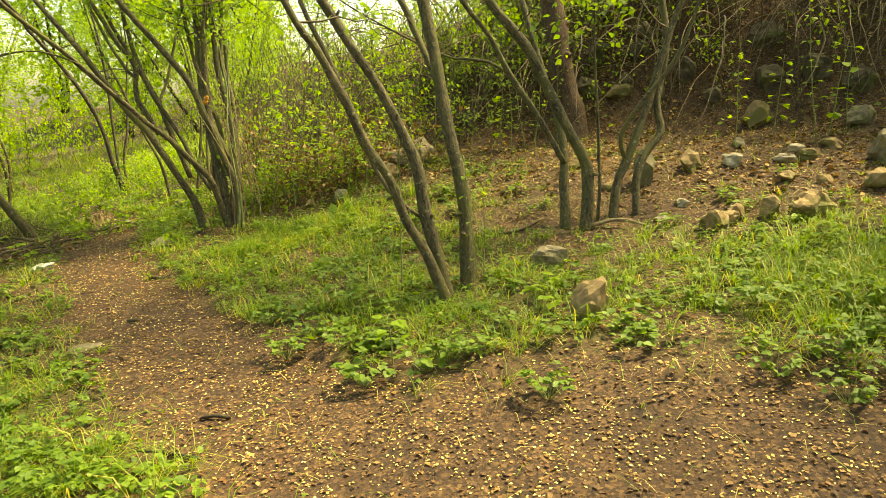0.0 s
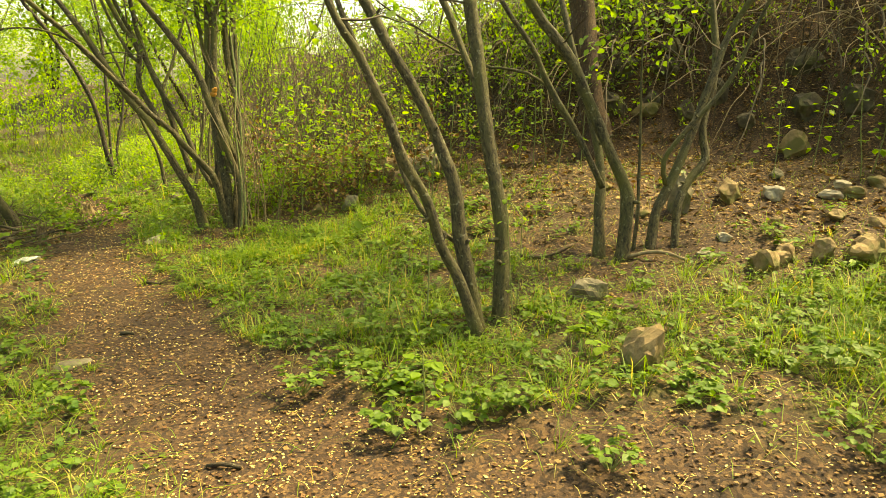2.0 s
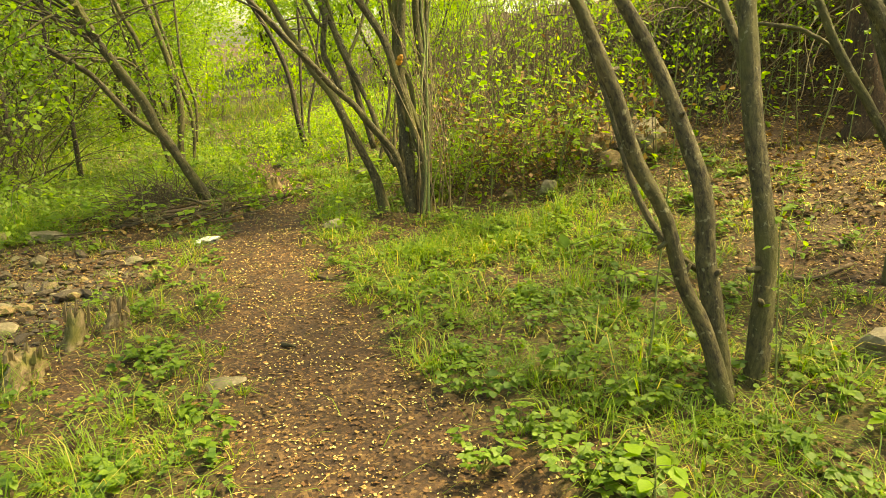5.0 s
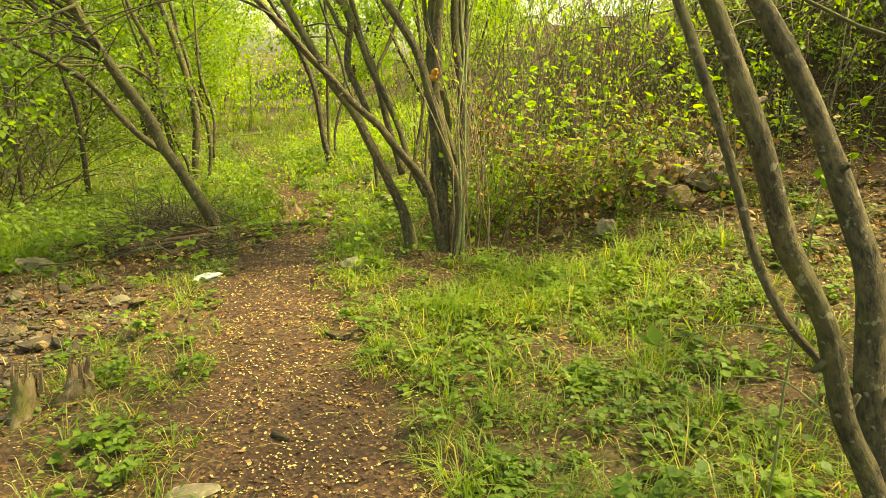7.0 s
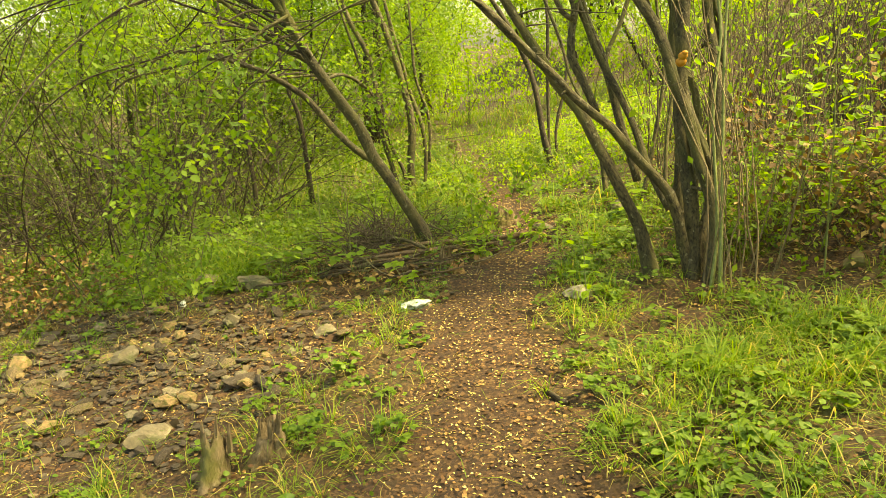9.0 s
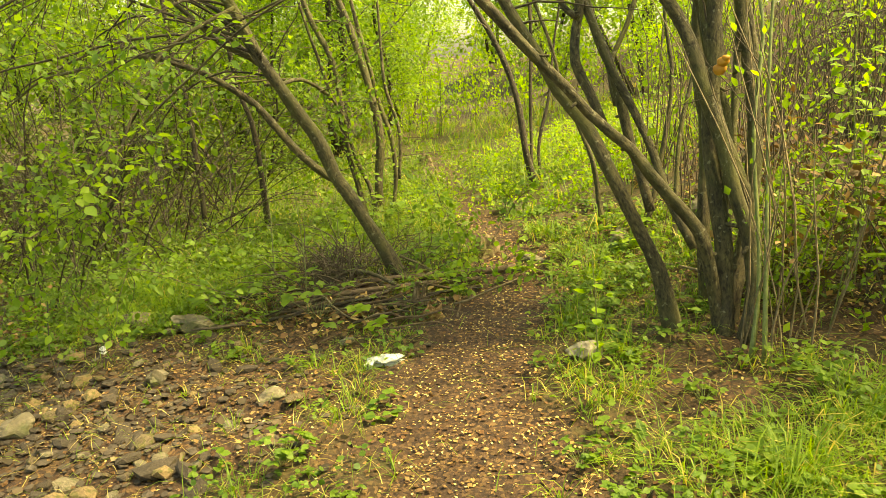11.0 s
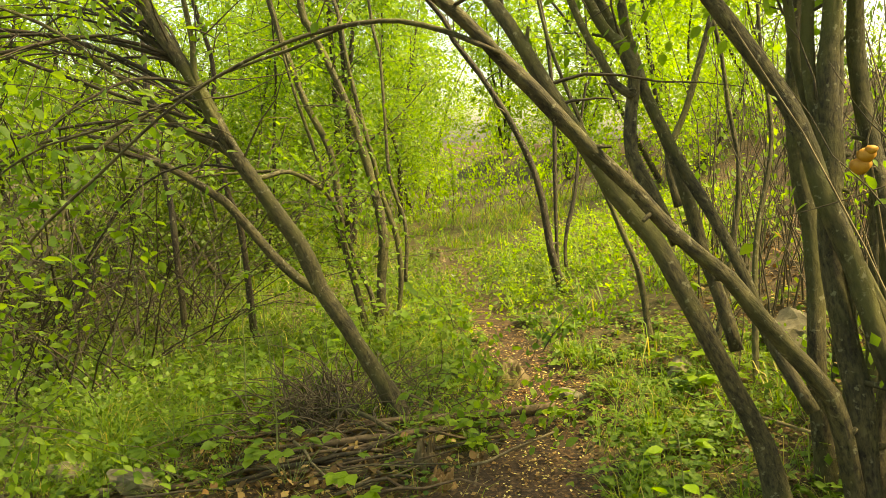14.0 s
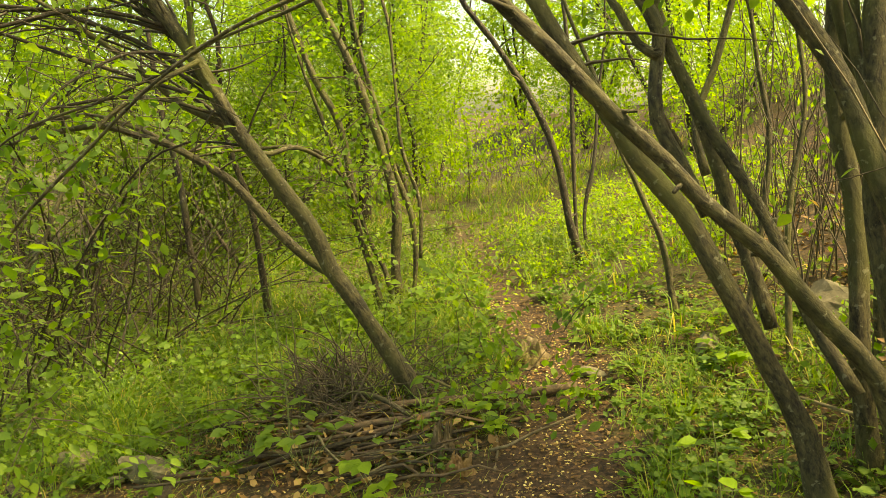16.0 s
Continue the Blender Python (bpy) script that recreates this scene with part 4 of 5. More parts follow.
def hanging(label, seed, count, first, last, radius, mat):
    """Long bare canes that hang from the top of the bank down to its foot."""
    rng = np.random.default_rng(seed)
    ob = thing("hanging_canes", label, "brush", 0, 0, 0, kind="stuff")
    mass = Heap()
    for _ in range(count):
        k = rng.integers(first, last)
        (ax, ay), (bx, by) = FOOT[k], FOOT[k + 1]
        dx, dy = bx - ax, by - ay
        n = math.hypot(dx, dy)
        out = np.array([-dy / n, dx / n, 0])
        u, d = rng.random(), rng.uniform(0.9, 2.5)
        x, y = ax + u * dx - out[0] * d, ay + u * dy - out[1] * d
        tp = twig_points(rng, (x, y, h(x, y) + rng.uniform(-0.03, 0.5)), out * rng.uniform(0.3, 0.9) + rng.normal(0, 0.3, 3) + [0, 0, 0.5], rng.uniform(0.9, 2.2), -0.24, 0.3, 9)
        keep = [p for p in tp if p[2] > h(p[0], p[1]) - 0.02]
        if len(keep) > 3:
            tube(mass, curve_points(keep, 0.15), np.linspace(radius * rng.uniform(0.5, 1.3), radius * 0.35, len(curve_points(keep, 0.15))), 4)
    part("stem_mass", mass, mat, ob)
    return ob


hanging("pale dry canes hanging down over the bank", 101, 260, 0, 7, 0.006, DEAD)
hanging("pale dry canes hanging in front of the dark bank", 103, 170, 1, 4, 0.006, DEAD)
hanging("grey roots hanging in front of the dark bank", 104, 150, 1, 4, 0.01, TWIG)
hanging("grey brown roots and vines hanging over the bank", 102, 170, 0, 7, 0.011, TWIG)


# a low leafy twig of the slender tree, held out over the grass
slender = [o for o in scene.objects if o.name.startswith("tree") and str(o.get("label", "")).startswith("slender tree")][0]
rng = np.random.default_rng(78)
for big, start, end in [(0.065, (-0.29, 4.18, 1.03), (-0.66, 4.16, 0.95)), (0.04, (-0.2, 4.1, 0.85), (-0.42, 4.42, 0.78)), (0.032, (0.1, 4.3, 1.1), (0.24, 4.18, 1.04)), (0.032, (0.13, 4.22, 0.8), (0.28, 4.3, 0.76))]:
    a, b = np.array(start), np.array(end)
    line = np.array([a, a * 0.6 + b * 0.4 + [0, 0, 0.05], a * 0.25 + b * 0.75 + [0, 0, 0.03], b])
    twig, blade = Heap(), Heap()
    tube(twig, curve_points(line, 0.04), np.linspace(0.004, 0.0015, len(curve_points(line, 0.04))), 5)
    part("branch", twig, CANE, slender, "thin low green twig")
    leaves(blade, np.repeat(line[2:], 3, 0), np.tile(b - a, (6, 1)) * 2 + rng.normal(0, 0.5, (6, 3)), np.array([0, 0, 1.0]) + rng.normal(0, 0.25, (6, 3)), big * rng.uniform(0.65, 1.15, 6), 1.35)
    part("leaf_cluster", blade, LEAF, slender, "fresh green leaves on a low twig")


# ---- stones ----
def stone(label, x, y, wide, deep, tall, mat, seed, turned=0.0, sink=0.27, lean=0.0):
    """A weathered stone, chipped and uneven, sunk into the soil."""
    bm = bmesh.new()
    bmesh.ops.create_icosphere(bm, subdivisions=3, radius=1.0)
    rng = random.Random(seed)
    cuts = [Vector((rng.gauss(0, 1), rng.gauss(0, 1), rng.gauss(0, 0.8))).normalized() for _ in range(14)]
    wide, deep, tall = wide * 0.88, deep * 0.88, tall * 0.88
    off = Vector((seed * 3.1, seed * 1.7, 0))
    for v in bm.verts:
        for c in cuts:
            over = v.co.dot(c) - 0.66
            if over > 0:
                v.co -= c * over * 0.97
        v.co *= 1 + 0.3 * noise.noise(v.co * 1.7 + off) + 0.12 * noise.noise(v.co * 5 + off) + 0.05 * noise.noise(v.co * 12 + off)
        v.co.x, v.co.y, v.co.z = v.co.x * wide / 1.6, v.co.y * deep / 1.6, v.co.z * tall / 1.5
    me = bpy.data.meshes.new("stone")
    bm.to_mesh(me)
    bm.free()
    me.materials.append(mat)
    me.polygons.foreach_set("use_smooth", [False] * len(me.polygons))
    ob = tagged(new("stone", me), label, "stone")
    ob.matrix_basis = pose(x, y, h(x, y) + tall * (0.5 - sink), lean, lean * 0.5, turned)
    return ob


stone("grey stone with a white patch, lying in grass", 0.70, 4.42, 0.25, 0.2, 0.2, STONE, 1, 20)
stone("mossy brown upright stone on the leaf litter", 0.74, 3.5, 0.22, 0.2, 0.27, STONE_TAN, 2, 50, 0.2, 14)
stone("round tan stone on the leaf litter", 1.82, 4.62, 0.21, 0.2, 0.19, STONE_TAN, 3, 10)
stone("small pale stone beside a round one", 1.93, 4.68, 0.12, 0.12, 0.17, STONE_TAN, 4, 70)
stone("pale grey round stone on the slope", 2.36, 5.75, 0.18, 0.16, 0.14, STONE_PALE, 5)
stone("large tan stone among leaf litter", 2.42, 4.6, 0.34, 0.24, 0.25, STONE_TAN, 6, 15)
stone("mossy stone beside a larger one", 2.18, 4.66, 0.16, 0.16, 0.18, STONE_TAN, 7, 40)
stone("mossy block of stone half buried", 2.0, 4.75, 0.16, 0.14, 0.14, STONE_TAN, 27, 80)
stone("small white stone below the bank", 1.76, 5.15, 0.15, 0.1, 0.08, STONE_PALE, 8, 30)
stone("large pale slab leaning on the bank", 2.98, 6.8, 0.28, 0.14, 0.24, STONE_TAN, 9, -20, 0.15, -12)
stone("flat pale stone in a small heap", 2.72, 5.62, 0.2, 0.15, 0.09, STONE_PALE, 10, 12)
stone("flat tan stone in a small heap", 2.88, 5.6, 0.22, 0.16, 0.09, STONE_TAN, 11, -30)
stone("flat stone on top of a small heap", 2.82, 5.66, 0.2, 0.14, 0.07, STONE_PALE, 12, 55, -0.75)
stone("dark boulder below the bank", 3.3, 5.25, 0.3, 0.3, 0.3, STONE, 13)
stone("orange tan stone on the slope", 3.0, 4.8, 0.25, 0.2, 0.17, STONE_TAN, 14, 35)
stone("upright dark stone behind the trees", 1.62, 5.72, 0.2, 0.18, 0.42, STONE, 15, 5, 0.2, 4)
stone("squat stone behind the trees", 2.05, 5.85, 0.24, 0.2, 0.22, STONE_TAN, 16, 65)
stone("long pale boulder below the bank", -0.42, 7.6, 0.5, 0.3, 0.24, STONE, 17, -15)
stone("brown boulder in the earth of the bank", -0.72, 7.55, 0.34, 0.3, 0.36, STONE_TAN, 18, 25)
stone("mossy boulder below the bank", -0.55, 7.2, 0.3, 0.22, 0.2, STONE_TAN, 19, 75)
stone("grey stone at the edge of the grass", -1.0, 6.78, 0.17, 0.14, 0.17, STONE, 20)
stone("small tan stone in dry leaves", -1.32, 6.8, 0.12, 0.1, 0.11, STONE_TAN, 21)
stone("long pale slab lying across the edge of the wood", -5.25, 6.22, 0.45, 0.16, 0.12, STONE, 22, 18)
stone("mossy slab at the edge of the wood", -5.75, 6.12, 0.4, 0.18, 0.12, STONE, 23, 8)
stone("flat pale stone in the dry leaves", -3.92, 5.62, 0.17, 0.13, 0.06, STONE, 24, 40)
stone("mossy flat stone in the grass verge", -2.64, 6.4, 0.17, 0.12, 0.1, STONE_PALE, 25, 25)
stone("grey stone among bark pieces", -3.95, 4.42, 0.24, 0.18, 0.12, STONE, 26, 60)
stone("white ragged stone beside the path", -3.56, 7.78, 0.17, 0.1, 0.07, STONE, 28, 15)
stone("grey stone in the shade of the trees", -2.5, 8.3, 0.4, 0.3, 0.24, STONE, 29, 15)
stone("pale pointed stone in the dry leaves", -4.72, 5.55, 0.12, 0.1, 0.13, STONE, 30, 15)
stone("pale flat stone in the dry leaves", -5.0, 4.95, 0.2, 0.14, 0.1, STONE, 31, 75)
stone("dark stone under leafy stems", -3.02, 8.0, 0.22, 0.16, 0.14, STONE, 32, 75)
stone("pale boulder on the bank", 1.95, 7.9, 0.30, 0.24, 0.21, STONE_TAN, 33, 10)
stone("dark boulder high on the bank", 1.5, 8.6, 0.33, 0.27, 0.24, STONE, 34, 45)
stone("grey boulder on the bank", 2.3, 8.3, 0.27, 0.24, 0.21, STONE, 35, 85)
stone("mossy boulder at the foot of the bank", 3.7, 6.3, 0.30, 0.24, 0.21, STONE, 36, 5)


for k, (x, y, w, t) in enumerate([(1.62, 8.05, 0.5, 0.4), (2.0, 7.95, 0.44, 0.36), (2.3, 7.75, 0.4, 0.34), (1.8, 8.4, 0.5, 0.42), (2.2, 8.2, 0.46, 0.4), (2.62, 7.75, 0.4, 0.34), (2.75, 7.3, 0.34, 0.3),
                                  (3.25, 7.2, 0.5, 0.44), (3.6, 7.0, 0.44, 0.36), (3.4, 7.6, 0.5, 0.4), (3.9, 6.7, 0.46, 0.4), (-0.95, 8.9, 0.6, 0.5), (-0.45, 8.75, 0.5, 0.4), (-1.7, 10.1, 0.7, 0.6), (0.3, 8.6, 0.44, 0.4)]):
    stone("dark mossy rock set in the earth of the bank", x, y, w * 0.72, w * 0.55, t * 0.75, ROCK, 60 + k, k * 37, 0.34, (k % 4) * 5 - 8)
for k, (x, y, w, t, m) in enumerate([(1.35, 5.75, 0.13, 0.09, STONE_TAN), (2.55, 5.2, 0.16, 0.1, STONE_TAN), (2.2, 5.3, 0.1, 0.07, STONE_TAN), (2.75, 5.05, 0.12, 0.09, STONE_TAN), (1.55, 4.95, 0.09, 0.06, STONE_PALE),
                                     (3.15, 5.75, 0.2, 0.13, STONE_TAN), (2.6, 6.25, 0.15, 0.1, STONE), (1.2, 6.4, 0.14, 0.1, STONE_TAN), (-0.2, 7.45, 0.2, 0.16, STONE_TAN), (-0.62, 7.85, 0.36, 0.3, STONE_TAN), (-0.28, 7.9, 0.4, 0.26, STONE)]):
    stone("weathered stone lying in the dead leaves", x, y, w, w * 0.8, t, m, 80 + k, k * 53)
stone("flat grey stone trodden into the path", -2.19, 4.0, 0.2, 0.12, 0.05, STONE, 95, 30, 0.3)


def chunk_mesh(name, seed, mat):
    """A small angular piece of stone or clod about one unit wide."""
    rng = random.Random(seed)
    bm = bmesh.new()
    bmesh.ops.create_icosphere(bm, subdivisions=1, radius=0.5)
    for v in bm.verts:
        v.co = Vector((v.co.x * rng.uniform(0.7, 1.25), v.co.y * rng.uniform(0.6, 1.1), v.co.z * rng.uniform(0.35, 0.75)))
    me = bpy.data.meshes.new(name)
    bm.to_mesh(me)
    bm.free()
    me.materials.append(mat)
    return me


def rubble_spot(r):
    return r.gauss(-5.1, 1.05), r.gauss(4.95, 0.62)


rubble = thing("rubble", "loose grey stones and dry clods strewn over bare soil", "rubble", -5.1, 4.95, h(-5.1, 4.95))
r = random.Random(33)
kinds = [chunk_mesh("stone_piece", k, [CLOD, STONE, CLOD, STONE_TAN, CLOD, ROT][k % 6]) for k in range(12)]
for k in range(300):
    x, y = rubble_spot(r)
    if y > 6.3 or y < 3.7 or x > -3.6:
        continue
    w = r.choice((0.06, 0.075, 0.09, 0.11, 0.15)) * r.uniform(0.8, 1.25)
    ob = new("stone_piece", kinds[k % 12])
    ob.parent = rubble
    ob.matrix_basis = Matrix.Translation(-Vector(rubble.location)) @ pose(x, y, h(x, y) + 0.12 * w, r.gauss(0, 16), r.gauss(0, 16), r.uniform(0, 360)) @ Matrix.Diagonal((w, w * r.uniform(0.6, 1.0), w * r.uniform(0.5, 0.9), 1))
gravel, shape = Heap(), np.array([v.co[:] for v in kinds[0].vertices])
shape_faces = np.array([p.vertices[:] for p in kinds[0].polygons])
rg = np.random.default_rng(34)
for k in range(3000):
    x, y = rubble_spot(r)
    if x < -3.4:
        a, w = rg.uniform(0, 6.28), rg.uniform(0.012, 0.06)
        ca, sa = math.cos(a), math.sin(a)
        spun = shape @ np.array([[ca, sa, 0], [-sa, ca, 0], [0, 0, rg.uniform(0.5, 1)]]) * w * rg.uniform(0.7, 1.2, (1, 3))
        gravel.add(spun + [x, y, h(x, y) + 0.1 * w], [shape_faces])
tagged(new("rubble_crumbs", gravel.mesh("rubble_crumbs", CLOD, False)), "small grey crumbs of stone and dry earth", "rubble", kind="stuff")


# ---- stumps, logs and the brush pile ----
def stump(label, x, y, radius, tall, mat, seed, jag=0.35, lean=(0, 0)):
    """A broken stump with a jagged, splintered top."""
    rng = np.random.default_rng(seed)
    ob = thing("tree_stump", label, "stump", x, y, h(x, y))
    sides, rows = 26, 12
    ang = np.arange(sides) / sides * 2 * math.pi
    flute = 1 + 0.26 * np.sin(ang * 2 + seed) + 0.14 * np.sin(ang * 5 + 2 * seed) + rng.normal(0, 0.08, sides)
    top = tall * (1 - 0.35 * (0.5 + 0.5 * np.cos(ang - seed)) - jag * 0.6 * rng.random(sides) ** 1.5)
    heap = Heap()
    pts = []
    for r in range(rows):
        u = r / (rows - 1)
        rad = radius * flute * (1.3 - 0.7 * u + 0.35 * (1 - u) ** 4) * (1 + rng.normal(0, 0.09, sides))
        z = -0.06 + u * (top + 0.06)
        pts.append(np.stack([x + rad * np.cos(ang) + lean[0] * u, y + rad * np.sin(ang) + lean[1] * u, h(x, y) + z], -1))
    inner = np.stack([x + radius * 0.4 * flute * np.cos(ang) + lean[0], y + radius * 0.4 * flute * np.sin(ang) + lean[1], np.full(sides, h(x, y)) + top * 0.82], -1)
    core = np.stack([x + radius * 0.1 * np.cos(ang) + lean[0], y + radius * 0.1 * np.sin(ang) + lean[1], np.full(sides, h(x, y) + tall * 0.5)], -1)
    allp = np.concatenate(pts + [inner, core])
    i = np.arange(rows + 1)[:, None] * sides
    j = np.arange(sides)[None, :]
    k = (j + 1) % sides
    heap.add(allp, [np.stack([i + j, i + k, i + sides + k, i + sides + j], -1).reshape(-1, 4)])
    part("trunk", heap, mat, ob)
    chips = Heap()
    for _ in range(7):
        a, rr = rng.uniform(0, 6.28), radius * rng.uniform(0.5, 0.9)
        p0 = np.array([x + rr * math.cos(a) + lean[0] * 0.9, y + rr * math.sin(a) + lean[1] * 0.9, h(x, y) + tall * 0.55])
        tube(chips, np.array([p0, p0 + [0.004, 0, tall * 0.3], p0 + [0.01, 0.004, tall * rng.uniform(0.4, 0.55)]]), [radius * 0.16, radius * 0.12, 0.002], 4)
    part("splintered_edge", chips, mat, ob, "pale splintered wood", smooth=False)
    return ob


stump("old rotten post, grey and split, with moss", -3.34, 4.32, 0.075, 0.25, ROT, 3, 0.5, (0.03, 0.03))
stump("ragged split piece of rotten stump wood", -3.2, 4.5, 0.055, 0.2, ROT, 12, 0.6, (0.02, 0.03))
stump("low mossy rotten stump with a flat broken top", -3.3, 3.95, 0.1, 0.16, ROT, 4, 0.35)
stump("small broken brown stump at the edge of the path", -4.0, 7.88, 0.1, 0.15, ROT, 5, 0.4)
stump("splintered grey stump beside the log", -3.85, 6.78, 0.05, 0.19, ROT, 6, 0.9)
stump("crumbled orange rotten stump beside the path", -3.68, 6.68, 0.065, 0.085, ROT_ORANGE, 7, 0.9)
stump("dark low stump far along the path", -7.0, 11.6, 0.1, 0.18, ROT, 8, 0.4)
stump("dark old stump in the wood", -10.4, 9.0, 0.3, 0.5, ROT, 9, 0.5)


def log(label, pts, r0, r1, mat, seed, name="log", category="log"):
    rng = np.random.default_rng(seed)
    line = curve_points([(x, y, h(x, y) + z) for x, y, z in pts], 0.05)
    rad = np.linspace(r0, r1, len(line))
    heap = Heap()
    tube(heap, line + rng.normal(0, 0.08, (len(line), 3)) * rad[:, None], rad, 9, 0.1, rng)
    ob = new(name, heap.mesh(name, mat))
    return tagged(ob, label, category)


log("long grey brown log reaching onto the path", [(-3.55, 7.56, 0.03), (-3.9, 7.33, 0.045), (-4.3, 7.06, 0.06), (-4.75, 6.85, 0.05)], 0.024, 0.02, LOG, 1)
log("peeled tan log lying on the brush pile", [(-3.72, 7.3, 0.03), (-4.1, 7.0, 0.04), (-4.5, 6.72, 0.05), (-4.85, 6.5, 0.03)], 0.019, 0.014, LOG, 2)
log("thin dark log under the longer one", [(-3.8, 7.42, 0.02), (-4.2, 7.15, 0.03), (-4.6, 6.95, 0.04)], 0.014, 0.011, BARK_DARK, 3)
log("grey curved branch on the brush pile", [(-4.15, 6.95, 0.08), (-4.45, 7.0, 0.12), (-4.75, 7.05, 0.12), (-5.1, 7.0, 0.06)], 0.014, 0.009, BARK, 4, "fallen_branch", "branch")
log("thin dark branch lying at the edge of the path", [(-1.55, 2.75, 0.012), (-1.2, 2.68, 0.015), (-0.95, 2.55, 0.01)], 0.012, 0.007, BARK_DARK, 5, "fallen_branch", "branch")
log("thin dry branch in the grass under the trees", [(-2.3, 7.25, 0.05), (-2.6, 7.45, 0.06), (-2.95, 7.5, 0.05)], 0.008, 0.005, DEAD, 6, "fallen_branch", "branch")
log("short rotten branch on the leaf litter", [(0.35, 5.25, 0.015), (0.55, 5.22, 0.02), (0.75, 5.3, 0.015)], 0.015, 0.012, LOG, 7, "fallen_branch", "branch")
log("pale dead root beside the trees", [(1.05, 5.0, 0.02), (1.25, 4.95, 0.06), (1.42, 4.88, 0.02)], 0.016, 0.01, DEAD, 8, "fallen_branch", "branch")

pile = thing("brush_pile", "low pile of cut sticks and twigs beside the path", "brush pile", -4.4, 6.75, h(-4.4, 6.75))
rng = np.random.default_rng(9)
for k in range(80):
    heap = Heap()
    x, y = rng.normal(-4.45, 0.38), rng.normal(6.78, 0.2)
    a = rng.normal(0.6, 0.6)
    L = rng.uniform(0.25, 0.75)
    n = 5
    s = np.linspace(-L / 2, L / 2, n)
    px, py = x + s * math.cos(a), y + s * math.sin(a) + rng.normal(0, 0.015, n)
    pz = height(px, py) + rng.uniform(0.004, 0.08) + s * rng.normal(0, 0.1)
    tube(heap, np.stack([px, py, np.maximum(pz, height(px, py) + 0.004)], -1), np.linspace(1, 0.6, n) * rng.uniform(0.003, 0.009), 5)
    part("stick", heap, [BARK_DARK, LOG, TWIG, DEAD][rng.choice(4, p=[0.2, 0.3, 0.3, 0.2])], pile)
for k in range(14):
    heap = Heap()
    x, y, a, L = rng.normal(-4.5, 0.25), rng.normal(6.72, 0.13), rng.normal(0.55, 0.35), rng.uniform(0.6, 1.3)
    s = np.linspace(-L / 2, L / 2, 7)
    px, py = x + s * math.cos(a), y + s * math.sin(a) + rng.normal(0, 0.012, 7)
    tube(heap, np.stack([px, py, height(px, py) + rng.uniform(0.015, 0.06)], -1), np.linspace(1, 0.7, 7) * rng.uniform(0.008, 0.015), 7, 0.08, rng)
    part("stick", heap, [BARK_DARK, LOG, LOG][k % 3], pile)
tangle = Heap()
for k in range(220):
    x, y = rng.normal(-4.62, 0.22), rng.normal(7.3, 0.16)
    tp = twig_points(rng, (x, y, h(x, y)), (rng.normal(0, 1), rng.normal(0, 1), 1.2), rng.uniform(0.2, 0.55), -0.2, 0.45)
    tube(tangle, tp, np.linspace(0.004, 0.0015, len(tp)), 4)
part("tangle", tangle, TWIG, pile, "wiry tangle of grey twigs")
tangle = Heap()
for k in range(260):
    x, y = rng.normal(-4.8, 0.19), rng.normal(7.1, 0.15)
    tp = twig_points(rng, (x, y, h(x, y)), (rng.normal(0, 0.8), rng.normal(0, 0.8), 1.4), rng.uniform(0.2, 0.62), -0.25, 0.4)
    tube(tangle, tp, np.linspace(0.0065, 0.002, len(tp)), 4)
part("tangle", tangle, TWIG, pile, "wiry tangle of dry brown twigs")

# ---- litter and fungus ----
rng = np.random.default_rng(14)


def crumple(name, label, category, x, y, wide, deep, mat, seed, turned):
    heap, g = Heap(), 9
    r = np.random.default_rng(seed)
    u, v = np.meshgrid(np.linspace(-0.5, 0.5, g), np.linspace(-0.5, 0.5, g))
    ca, sa = math.cos(turned), math.sin(turned)
    px, py = x + (u * wide * ca - v * deep * sa), y + (u * wide * sa + v * deep * ca)
    pz = height(px, py) + 0.015 + 0.03 * r.random((g, g)) * (1 - np.abs(u) * 0.8)
    low = np.stack([px, py, height(px, py) + 0.004], -1).reshape(-1, 3)
    c = (np.arange(g - 1)[:, None] * g + np.arange(g - 1)[None, :]).reshape(-1, 1)
    heap.add(np.vstack([np.stack([px, py, pz], -1).reshape(-1, 3), low]), [c + np.array([0, 1, g + 1, g]), c + g * g + np.array([0, g, g + 1, 1])])
    return tagged(new(name, heap.mesh(name, mat, False)), label, category)


crumple("wrapper", "crumpled white wrapper lying beside the path", "litter", -3.6, 6.08, 0.2, 0.075, PAPER, 1, 0.35)
crumple("paper_scrap", "pale crumpled scrap on the brush pile", "litter", -4.74, 7.0, 0.07, 0.06, PAPER, 2, 1.2)
crumple("paper_scrap", "small white scrap in the dry leaves", "litter", -5.55, 5.75, 0.045, 0.03, PAPER, 3, 0.2)
crumple("plastic_scrap", "faded teal plastic scrap in the undergrowth", "litter", -6.6, 7.3, 0.1, 0.07, TEAL, 4, 0.8)
crumple("paper_scrap", "small white scrap on the far path", "litter", -6.1, 10.6, 0.07, 0.05, PAPER, 5, 0.2)

